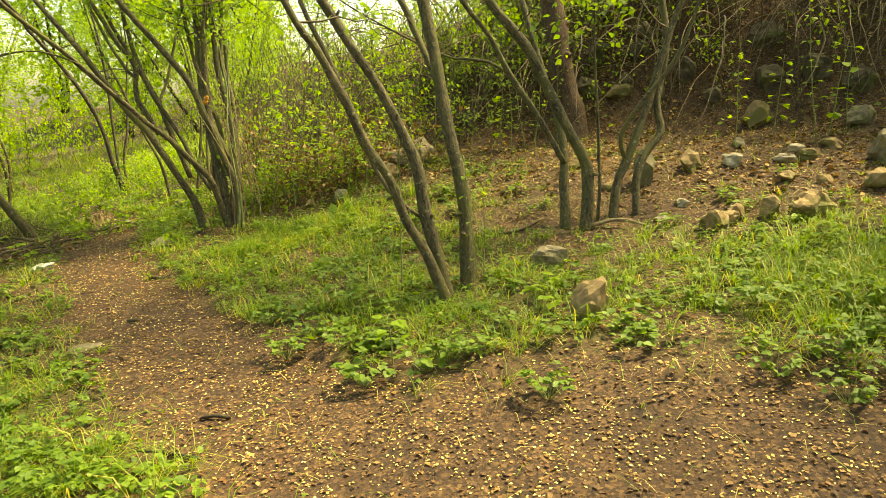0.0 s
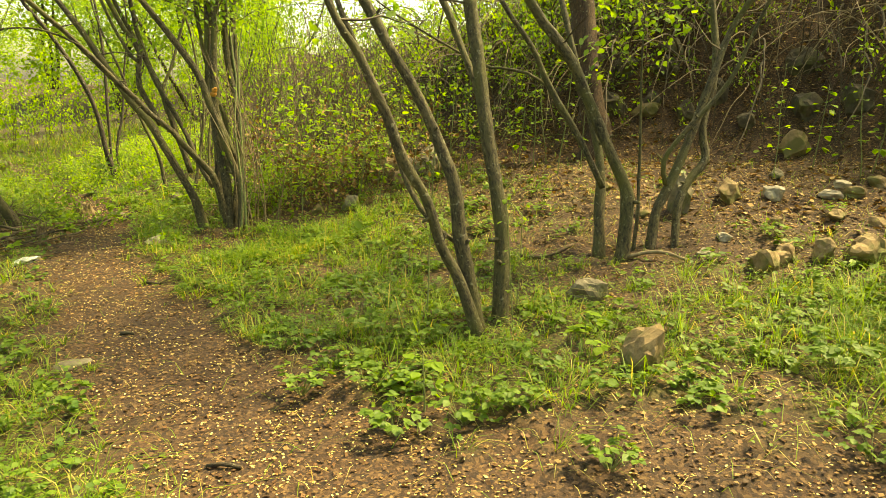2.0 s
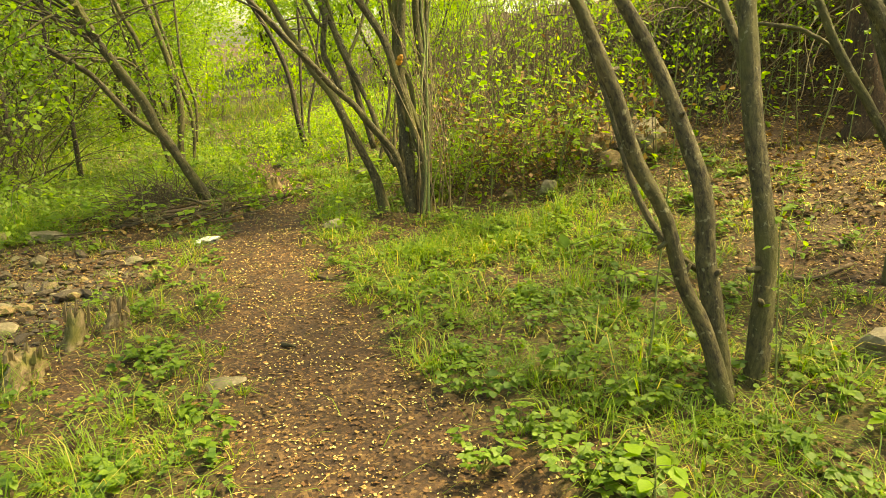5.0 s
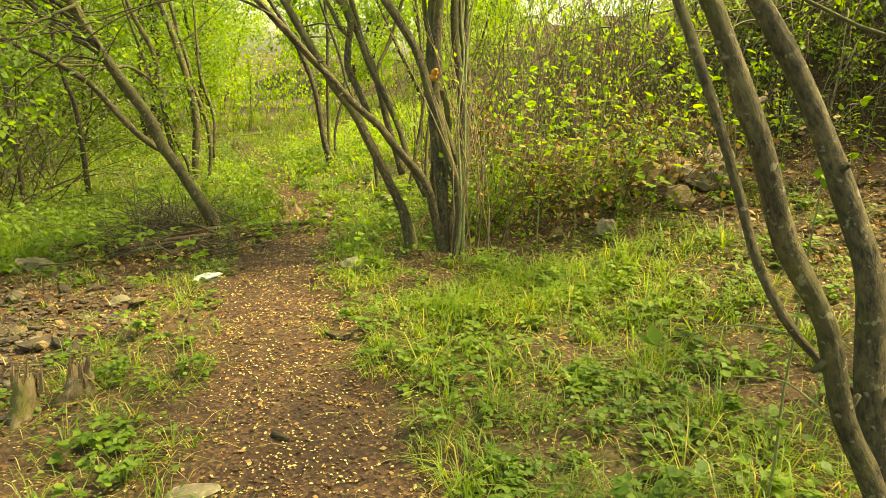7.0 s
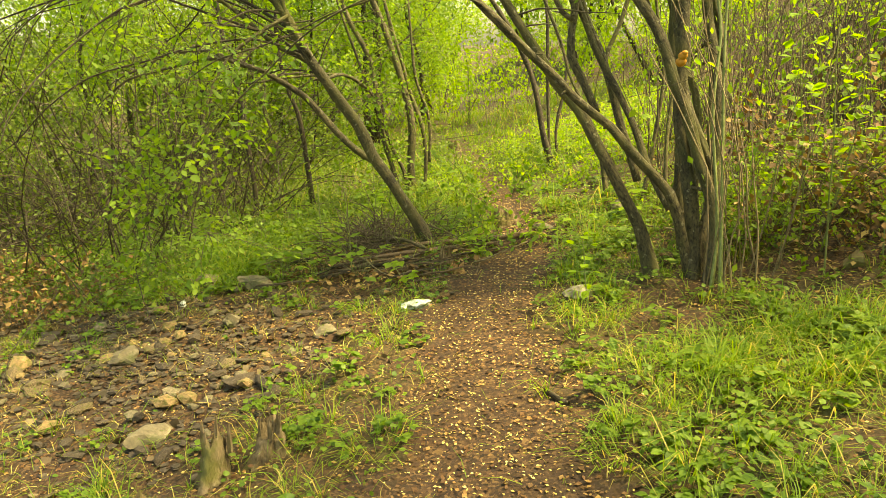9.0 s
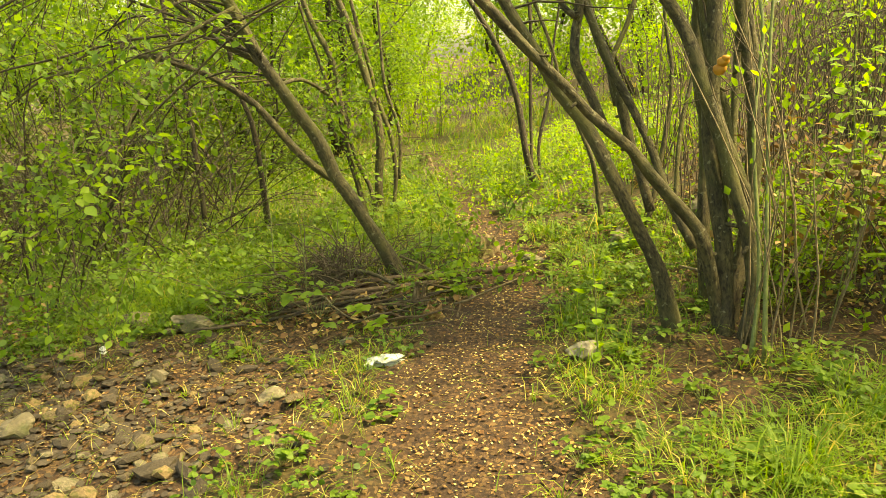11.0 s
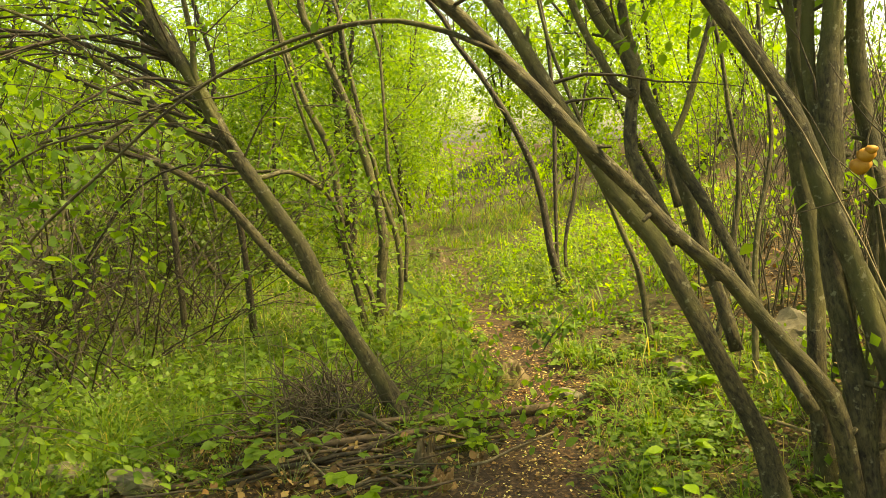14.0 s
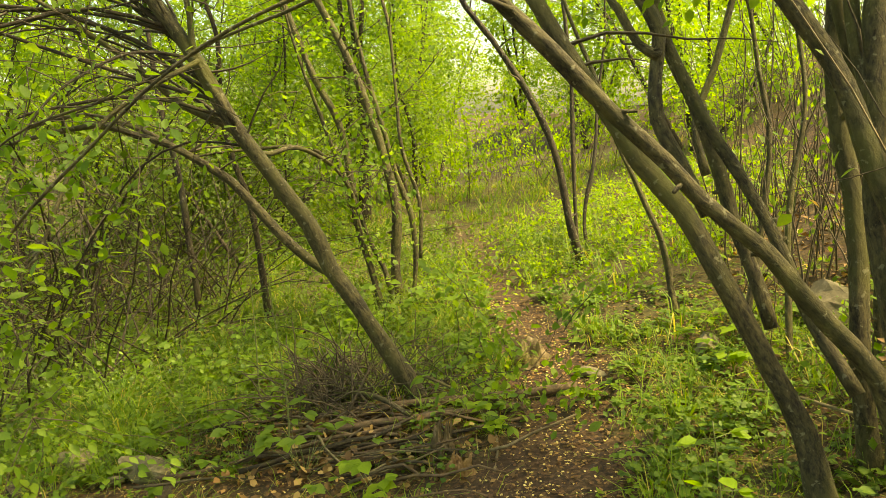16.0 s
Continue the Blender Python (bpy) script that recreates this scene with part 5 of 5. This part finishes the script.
fungus = thing("bracket_fungus", "orange yellow bracket fungus on a dark stem", "fungus", -2.19, 6.6, 1.62)
for k, (dz, rad) in enumerate([(0.0, 0.028), (0.03, 0.024), (0.045, 0.016)]):
    bm = bmesh.new()
    bmesh.ops.create_uvsphere(bm, u_segments=18, v_segments=10, radius=1)
    for v in bm.verts:
        w = 1 + 0.15 * noise.noise(v.co * 2 + Vector((k * 4, 0, 0)))
        v.co = Vector((v.co.x * rad * w, v.co.y * rad * 0.8 * w, v.co.z * rad * 0.85 * w + 0.004 * (v.co.x ** 2)))
    me = bpy.data.meshes.new("cap")
    bm.to_mesh(me)
    bm.free()
    me.materials.append(FUNGUS)
    me.polygons.foreach_set("use_smooth", [True] * len(me.polygons))
    cap = new("cap", me)
    cap.parent = fungus
    cap.location = (0.012 * k, -0.01 * k, dz)


# ---- plants ----
def herb(label, seed, count, leaf, tall, mat=HERB, name="weed", category="plant"):
    """A low plant with stalked leaves on a few stems, at the origin."""
    rng = np.random.default_rng(seed)
    ob = thing(name, label, category, 0, 0, 0, label)
    stalk, blade = Heap(), Heap()
    for _ in range(count):
        a = rng.uniform(0, 6.28)
        tp = twig_points(rng, (0, 0, -0.01), (math.cos(a) * 0.7, math.sin(a) * 0.7, rng.uniform(0.6, 1.6)), tall * rng.uniform(0.5, 1.1), -0.06, 0.25, 5)
        tube(stalk, tp, np.linspace(0.0022, 0.001, 5), 3)
        held = part("stalk", stalk, CANE, ob)
        stalk = Heap()
        tip = tp[-1]
        k = 3
        way = np.stack([np.array([math.cos(a + t), math.sin(a + t), -0.15]) for t in (-1.2, 0, 1.2)]) + rng.normal(0, 0.12, (3, 3))
        leaves(blade, np.tile(tip, (k, 1)), way, np.tile([0.0, 0, 1], (k, 1)) + rng.normal(0, 0.25, (k, 3)), leaf * rng.uniform(0.7, 1.2, k), 1.35)
        part("leaf", blade, mat, held)
        blade = Heap()
    return ob


def sapling(label, seed, tall, pairs, leaf, mat, name="sapling"):
    """An upright stalk with leaves in pairs, larger to the top, at the origin."""
    rng = np.random.default_rng(seed)
    ob = thing(name, label, "plant", 0, 0, 0, label)
    stalk, blade = Heap(), Heap()
    tp = curve_points(twig_points(rng, (0, 0, -0.02), (0, 0, 1), tall, 0.06, 0.1, 7), 0.06)
    tube(stalk, tp, np.linspace(0.0055, 0.002, len(tp)), 5)
    for k in range(pairs):
        i = int(len(tp) * (0.3 + 0.68 * k / pairs))
        a = k * 1.57 + rng.normal(0, 0.2)
        for s in (0, math.pi):
            w = np.array([math.cos(a + s), math.sin(a + s), 0.35])
            st = twig_points(rng, tp[i], w, leaf * 0.8, -0.1, 0.2, 3)
            tube(stalk, st, [0.0018, 0.0015, 0.001], 3)
            kk = 2
            leaves(blade, np.tile(st[-1], (kk, 1)), np.tile(w * [1, 1, -0.5], (kk, 1)) + rng.normal(0, 0.35, (kk, 3)), np.tile([0.0, 0, 1], (kk, 1)) + rng.normal(0, 0.2, (kk, 3)), leaf * rng.uniform(0.6, 1.15, kk), 1.3)
            part("leaf", blade, mat, ob)
            blade = Heap()
    part("stalk", stalk, CANE, ob)
    return ob


def plant_at(made, spots, seed, lo=0.8, hi=1.25):
    r = random.Random(seed)
    for k, (x, y) in enumerate(spots):
        m = pose(x, y, h(x, y), r.uniform(-8, 8), r.uniform(-8, 8), r.uniform(0, 360))
        s = r.uniform(lo, hi)
        if k:
            ob = copy_thing(made, m)
        else:
            ob = made
            ob.matrix_basis = m
        ob.scale = (s, s, s)


plant_at(sapling("upright sapling with bright green leaves on the bank", 71, 0.75, 6, 0.07, LEAF_LIME), [(-0.98, 7.05), (-1.15, 7.2), (-0.8, 7.1), (-1.5, 7.0), (-1.0, 7.5), (-1.85, 7.3), (-0.3, 7.0), (0.1, 7.5), (-2.52, 6.25), (-4.95, 7.35), (-2.4, 8.9), (-3.3, 9.1), (0.6, 7.6), (-1.4, 7.8), (2.95, 6.35), (3.25, 6.0)], 1)
plant_at(sapling("young plant with a few large lime green leaves", 78, 0.27, 4, 0.07, LEAF_LIME, "seedling"), [(-0.27, 3.27)], 8, 1.0, 1.0)
plant_at(sapling("tall leafy sapling with broad lime leaves below the bank", 79, 1.25, 9, 0.075, LEAF_LIME), [(-1.66, 7.3), (-1.5, 7.1), (-1.78, 7.5), (-1.2, 6.8), (-0.95, 6.95), (-1.45, 6.75), (-0.75, 6.75), (-1.62, 7.05), (-1.25, 7.35), (-0.5, 7.15), (2.55, 6.2)], 9, 0.75, 1.1)
plant_at(sapling("tall thin green stalk with few leaves", 72, 1.1, 5, 0.05, LEAF), [(-1.68, 6.78), (0.2, 4.1), (0.24, 4.3), (-0.28, 4.25), (-2.05, 7.6), (-1.75, 7.1), (-4.45, 6.45), (-3.0, 8.9), (-1.9, 8.0), (3.1, 5.9), (0.9, 7.0), (-5.2, 6.9), (-2.9, 9.6), (-0.5, 7.9), (-0.1, 8.0), (0.3, 7.6), (0.55, 7.5), (0.85, 7.4), (1.15, 7.2), (-0.75, 8.2), (-1.3, 8.4), (-1.7, 8.6), (0.0, 7.4), (3.4, 6.0), (0.7, 7.2), (-0.2, 7.2)], 2, 0.6, 1.1)
plant_at(herb("young plant with large bright green leaves", 73, 7, 0.06, 0.18, LEAF_LIME, "seedling"), [(0.5, 3.72), (-3.9, 6.4), (-3.75, 7.05), (-4.9, 7.6), (-5.3, 8.0), (-3.4, 7.4), (-2.9, 8.1), (-2.75, 7.75), (-3.1, 8.0)], 3)
plant_at(herb("low clump of dark green lobed leaves", 74, 24, 0.036, 0.15), [(-0.75, 3.75), (-0.85, 3.5), (-0.55, 3.45), (-0.1, 3.15), (0.1, 3.2), (-0.4, 3.1), (0.42, 2.75), (-1.75, 2.75), (-1.95, 2.55), (-1.6, 2.5), (-2.1, 2.9), (-2.25, 3.3), (-1.95, 3.5), (1.35, 2.7), (1.9, 2.9), (1.6, 2.75), (1.75, 2.6), (1.5, 2.45), (1.95, 3.2), (1.55, 3.35), (-0.3, 3.9), (-0.6, 4.1), (-1.05, 4.0), (-2.35, 5.6), (-2.1, 5.4), (-1.75, 5.1), (-1.5, 4.9), (-2.5, 4.0), (-2.7, 4.15), (-2.75, 6.9), (-2.95, 7.1), (-2.7, 7.3), (-3.0, 6.9), (-4.3, 7.8), (-4.5, 7.9), (-5.1, 7.4), (-5.6, 7.2), (-3.45, 5.2)], 4)
plant_at(herb("tall weed with broad green leaves under the trees", 76, 14, 0.062, 0.34, LEAF), [(-5.4, 6.5), (-5.1, 6.35), (-4.75, 6.4), (-4.35, 6.42), (-5.6, 7.1), (-5.9, 7.5), (-6.3, 7.2), (-6.6, 7.9), (-5.7, 8.1), (-6.1, 8.6), (-5.3, 8.3), (-6.9, 7.3), (-6.7, 6.6), (-7.2, 8.4), (-5.2, 7.5), (-5.5, 8.9), (-4.9, 8.1), (-6.4, 9.3), (-7.5, 7.6), (-5.0, 8.7), (-6.0, 6.9)], 6, 0.7, 1.3)
plant_at(herb("small clump of pale green leaves", 75, 16, 0.03, 0.1, LEAF), [(0.9, 3.25), (1.3, 3.5), (1.6, 3.9), (0.3, 4.2), (0.75, 4.0), (-0.9, 4.4), (-0.5, 4.6), (-1.3, 4.6), (-0.2, 5.2), (1.0, 4.6), (1.2, 4.3), (2.1, 5.1), (2.6, 5.3), (-3.55, 4.8), (-3.1, 4.6), (-4.6, 5.9), (-5.0, 6.0), (-4.0, 5.9), (-3.0, 5.1), (-2.05, 6.1), (-1.6, 6.2), (0.0, 6.4), (0.6, 6.1), (-5.6, 5.3)], 5)


def grass_clump(label, x, y, count, tall, seed, lean=(0.0, 0.0), wide=0.13):
    """One large tuft of long drooping blades."""
    rng = np.random.default_rng(seed)
    a, r = rng.uniform(0, 6.28, count), np.sqrt(rng.random(count)) * wide
    px, py = x + r * np.cos(a), y + r * np.sin(a)
    t = rng.uniform(0.45, 1.0, count) * tall
    heap = Heap()
    a = a + rng.normal(0, 1.0, count)
    way = np.stack([np.cos(a) + lean[0], np.sin(a) + lean[1]], 1)
    blades(heap, np.stack([px, py, height(px, py) - 0.01], 1), way / np.linalg.norm(way, axis=1)[:, None], t * 0.8, t * rng.uniform(0.5, 1.9, count), rng.uniform(0.0016, 0.0034, count))
    return tagged(new("grass_clump", heap.mesh("grass_clump", GRASS)), label, "grass", "grass clumps")


grass_clump("tall clump of long green grass in the wood", -5.78, 6.43, 170, 0.42, 1)
grass_clump("tall clump of green grass behind the slab", -6.2, 6.6, 150, 0.4, 2)
grass_clump("upright tuft of green grass beside the path", -2.82, 4.75, 60, 0.2, 3)
grass_clump("large drooping clump of bright green grass", -1.48, 5.85, 560, 0.16, 4, wide=0.32)
grass_clump("large drooping clump of bright green grass", -1.2, 6.05, 500, 0.16, 5, wide=0.32)
grass_clump("large drooping clump of bright green grass", -1.78, 5.85, 260, 0.15, 6, wide=0.22)
grass_clump("bright tuft of grass beside the far path", -4.75, 9.6, 110, 0.26, 7)
grass_clump("bright tuft of grass beside the far path", -5.3, 10.6, 110, 0.26, 8)
grass_clump("drooping tuft of grass at the edge of the path", -1.22, 4.3, 110, 0.2, 9, (-0.5, -0.3))
grass_clump("drooping tuft of grass at the edge of the path", -1.85, 5.02, 90, 0.17, 10, (-0.4, -0.4))
grass_clump("drooping tuft of grass under the clump of stems", -1.55, 6.15, 130, 0.22, 11)
grass_clump("tall fresh grass on the open side of the path", 2.0, 3.45, 480, 0.17, 12, wide=0.3)
grass_clump("tall fresh grass on the open side of the path", 2.3, 3.75, 480, 0.17, 13, wide=0.3)
grass_clump("fresh grass on the open side of the path", 1.75, 3.1, 110, 0.2, 14)
for k, (x, y) in enumerate([(1.9, 3.15), (2.15, 3.35), (2.45, 4.1), (2.1, 4.05), (1.85, 3.75)]):
    grass_clump("fresh grass on the open side of the path", x, y, 75, 0.16 + 0.02 * (k % 4), 40 + k)
for k, (x, y) in enumerate([(-0.15, 3.9), (-0.55, 3.85), (0.15, 3.75), (-0.9, 4.2), (-0.25, 4.5), (0.35, 3.3), (0.95, 3.9)]):
    grass_clump("drooping tuft of bright grass among the weeds", x, y, 90, 0.15 + 0.02 * (k % 3), 50 + k)
grass_clump("low tuft of grass among weeds", -1.45, 2.5, 100, 0.18, 15)
grass_clump("low tuft of grass among weeds", -1.75, 2.35, 100, 0.18, 16)
grass_clump("low tuft of grass beside the mossy stone", 0.5, 3.55, 80, 0.16, 17)
grass_clump("tuft of grass at the foot of the trees", 0.45, 4.15, 90, 0.18, 18)
log("curled dark bark piece lying on the path", [(-2.1, 4.42, 0.012), (-2.05, 4.4, 0.022), (-2.01, 4.4, 0.012)], 0.011, 0.008, BARK_DARK, 21, "bark_piece", "bark")
log("flat dark bark piece on the path", [(-1.12, 2.95, 0.008), (-1.06, 2.93, 0.014), (-0.98, 2.92, 0.008)], 0.011, 0.007, BARK_DARK, 22, "bark_piece", "bark")
log("dark bark strip at the edge of the path", [(-2.2, 5.3, 0.008), (-2.28, 5.34, 0.012), (-2.36, 5.4, 0.008)], 0.012, 0.008, BARK_DARK, 23, "bark_piece", "bark")


# ---- ground cover ----
def scatter(rng, count, x0, x1, y0, y1, chance):
    x, y = rng.uniform(x0, x1, count), rng.uniform(y0, y1, count)
    keep = rng.random(count) < chance(x, y)
    return x[keep], y[keep]


def grass_field(label, seed, count, each, box, tall, width, power=1.0):
    """Tufts of drooping blades that lean out from their middles."""
    rng = np.random.default_rng(seed)
    x, y = scatter(rng, count, *box, lambda a, b: np.clip(cover(a, b) * 1.15 - 0.1, 0, 1) ** power * np.clip(0.35 + 1.3 * waves(a, b, 0.3, 21), 0.05, 1) * (bank_distance(a, b) < 1.0))
    size = rng.uniform(0.35, 1.0, len(x)) ** 1.5 * (0.6 + 1.1 * cover(x, y)) * 1.5
    x, y, size = np.repeat(x, each), np.repeat(y, each), np.repeat(size, each)
    n = len(x)
    a = rng.uniform(0, 6.28, n)
    r = rng.random(n) * 0.05 * size
    x, y = x + r * np.cos(a), y + r * np.sin(a)
    a = a + rng.normal(0, 0.5, n)
    t = rng.uniform(*tall, n) * size
    heap = Heap()
    blades(heap, np.stack([x, y, height(x, y) - 0.005], 1), np.stack([np.cos(a), np.sin(a)], 1), t, t * rng.uniform(0.4, 2.4, n), rng.uniform(0.6, 1.3, n) * width)
    return tagged(new("grass", heap.mesh("grass", GRASS)), label, "grass", kind="stuff")


grass_field("fresh green drooping grass along the path", 81, 14500, 16, (-6.5, 3.6, 1.2, 8.5), (0.025, 0.12), 0.0022, 1.0)
grass_field("tall light green grass deeper in the wood", 82, 6500, 14, (-14, 1.5, 7.5, 16), (0.04, 0.16), 0.004)


def straw_field(name, label, category, seed, count, box, mat, rise=(0.008, 0.05), reach=(0.04, 0.2)):
    """Dry bent straws lying over the ground."""
    rng = np.random.default_rng(seed)
    x, y = scatter(rng, count, *box, lambda a, b: (0.25 + 0.7 * cover(a, b)) * (1 - 0.8 * path_share(a, b)) * (bank_distance(a, b) < 0.5))
    n = len(x)
    a = rng.uniform(0, 6.28, n)
    heap = Heap()
    blades(heap, np.stack([x, y, height(x, y) + 0.008], 1), np.stack([np.cos(a), np.sin(a)], 1), rng.uniform(*rise, n), rng.uniform(*reach, n), rng.uniform(0.001, 0.0022, n))
    return tagged(new(name, heap.mesh(name, mat)), label, category, kind="stuff")


straw_field("straw", "dry yellow straws lying over the ground", "dry grass", 83, 20000, (-6.5, 3.6, 1.2, 8.5), STRAW)
straw_field("bent_grass", "long green grass stalks bent over the ground", "grass", 84, 30000, (-6.5, 3.6, 1.2, 8.5), GRASS, (0.015, 0.09), (0.06, 0.24))


def leaf_cover(name, label, category, seed, count, box, size, mat, chance, lift, flat=0.25, wide=1.0, rise=0.0, plain=False):
    rng = np.random.default_rng(seed)
    x, y = scatter(rng, count, *box, chance)
    n = len(x)
    at = np.stack([x, y, height(x, y) + lift + rise * rng.random(n)], 1)
    a = rng.uniform(0, 6.28, n)
    heap = Heap()
    leaves(heap, at, np.stack([np.cos(a), np.sin(a), rng.normal(0, flat * 0.6, n)], 1), np.array([0, 0, 1.0]) + rng.normal(0, flat, (n, 3)), rng.uniform(*size, n), wide, plain)
    return tagged(new(name, heap.mesh(name, mat)), label, category, kind="stuff")


near_box = (-6.5, 3.6, 1.0, 9.0)
leaf_cover("fallen_seeds", "pale papery elm seeds strewn over the soil", "seeds", 91, 170000, near_box, (0.008, 0.02), SEED,
           lambda a, b: (0.25 + 0.6 * path_share(a, b) + 0.2 * (bank_distance(a, b) > -2.5)) * np.clip(0.6 + 0.5 * waves(a, b, 0.5, 31), 0.12, 1), 0.005, 0.25, 1.05, 0.0, True)
leaf_cover("fallen_leaves", "brown dead leaves on the soil", "dead leaves", 92, 120000, near_box, (0.009, 0.032), BROWN,
           lambda a, b: 0.55 + 0.3 * (bank_distance(a, b) > -2.2), 0.003, 0.28, 1.2, 0.003, True)
leaf_cover("fallen_leaves", "brown dead leaves on the slope and bank", "dead leaves", 93, 30000, (-5, 7, 4.5, 12), (0.025, 0.06), TAN,
           lambda a, b: 1.0 * (bank_distance(a, b) > -1.6), 0.008, 0.5, 1.2, 0.0, True)
leaf_cover("clover_cover", "low carpet of small green leaves", "ground cover", 94, 90000, near_box, (0.012, 0.032), HERB,
           lambda a, b: np.clip(cover(a, b) * 1.1 - 0.1, 0, 1) * np.clip(0.5 + waves(a, b, 0.3, 33), 0.1, 1), 0.012, 0.45, 1.7, 0.07)

def weed_patch(label, seed, count, each, box, size, mat, chance, tall, round_about):
    """Small broad-leaved weeds: leaves in threes on a common height round each plant's middle."""
    rng = np.random.default_rng(seed)
    x, y = scatter(rng, count, *box, chance)
    big = np.repeat(rng.uniform(0.5, 1.3, len(x)), each * 3)
    a, r = rng.uniform(0, 6.28, len(x) * each), np.sqrt(rng.random(len(x) * each)) * round_about
    px, py = np.repeat(x, each) + r * np.cos(a), np.repeat(y, each) + r * np.sin(a)
    pz = height(px, py) + rng.uniform(0.25, 1.0, len(px)) * tall
    at = np.repeat(np.stack([px, py, pz], 1), 3, 0)
    way = np.repeat(a, 3) + np.tile([-1.1, 0.0, 1.1], len(px)) + rng.normal(0, 0.2, len(at))
    heap = Heap()
    leaves(heap, at, np.stack([np.cos(way), np.sin(way), rng.normal(-0.1, 0.2, len(at))], 1), np.array([0, 0, 1.0]) + rng.normal(0, 0.25, (len(at), 3)), big * rng.uniform(*size, len(at)), 1.5)
    return tagged(new("weed_patch", heap.mesh("weed_patch", mat)), label, "weeds", kind="stuff")


greens = lambda a, b: np.clip(cover(a, b) * 1.3 - 0.1, 0, 1) * np.clip(0.4 + 1.2 * waves(a, b, 0.45, 36), 0.03, 1)
weed_patch("low broad-leaved weeds with dark green lobed leaves", 98, 6200, 9, near_box, (0.018, 0.046), HERB, greens, 0.08, 0.08)
weed_patch("small pale green clover between the grass", 99, 2600, 8, near_box, (0.01, 0.022), LEAF, greens, 0.045, 0.07)
leaf_cover("bank_leaves", "green leaves of brambles over the bank", "brambles", 96, 7000, (-8, 6, 5.0, 16), (0.03, 0.07), LEAF,
           lambda a, b: (bank_distance(a, b) > -0.3) * np.clip(0.25 + waves(a, b, 0.6, 35), 0, 1), 0.03, 0.5, 1.3, 0.25)
leaf_cover("fallen_leaves", "brown dead leaves caught in the brush pile", "dead leaves", 89, 5500, (-5.6, -3.6, 6.15, 7.5), (0.02, 0.055), TAN,
           lambda a, b: np.exp(-((a + 4.5) / 0.6) ** 2 - ((b - 6.75) / 0.4) ** 2), 0.015, 0.6, 1.3, 0.04)
leaf_cover("bark_flakes", "grey bark flakes and clods on bare soil", "bark pieces", 97, 6000, (-8.0, -3.2, 3.6, 6.3), (0.018, 0.06), FLAKE,
           lambda a, b: np.exp(-((a + 5.2) / 1.5) ** 2 - ((b - 4.95) / 0.9) ** 2) * 0.5, 0.01, 0.6, 1.7)
leaf_cover("fallen_leaves", "brown dead leaves strewn over the open ground", "dead leaves", 105, 14000, (-9.0, 6.5, -4.5, 1.1), (0.02, 0.05), BROWN,
           lambda a, b: np.clip(0.6 + 0.4 * waves(a, b, 0.8, 37), 0.1, 1), 0.004, 0.3, 1.2, 0.003, True)
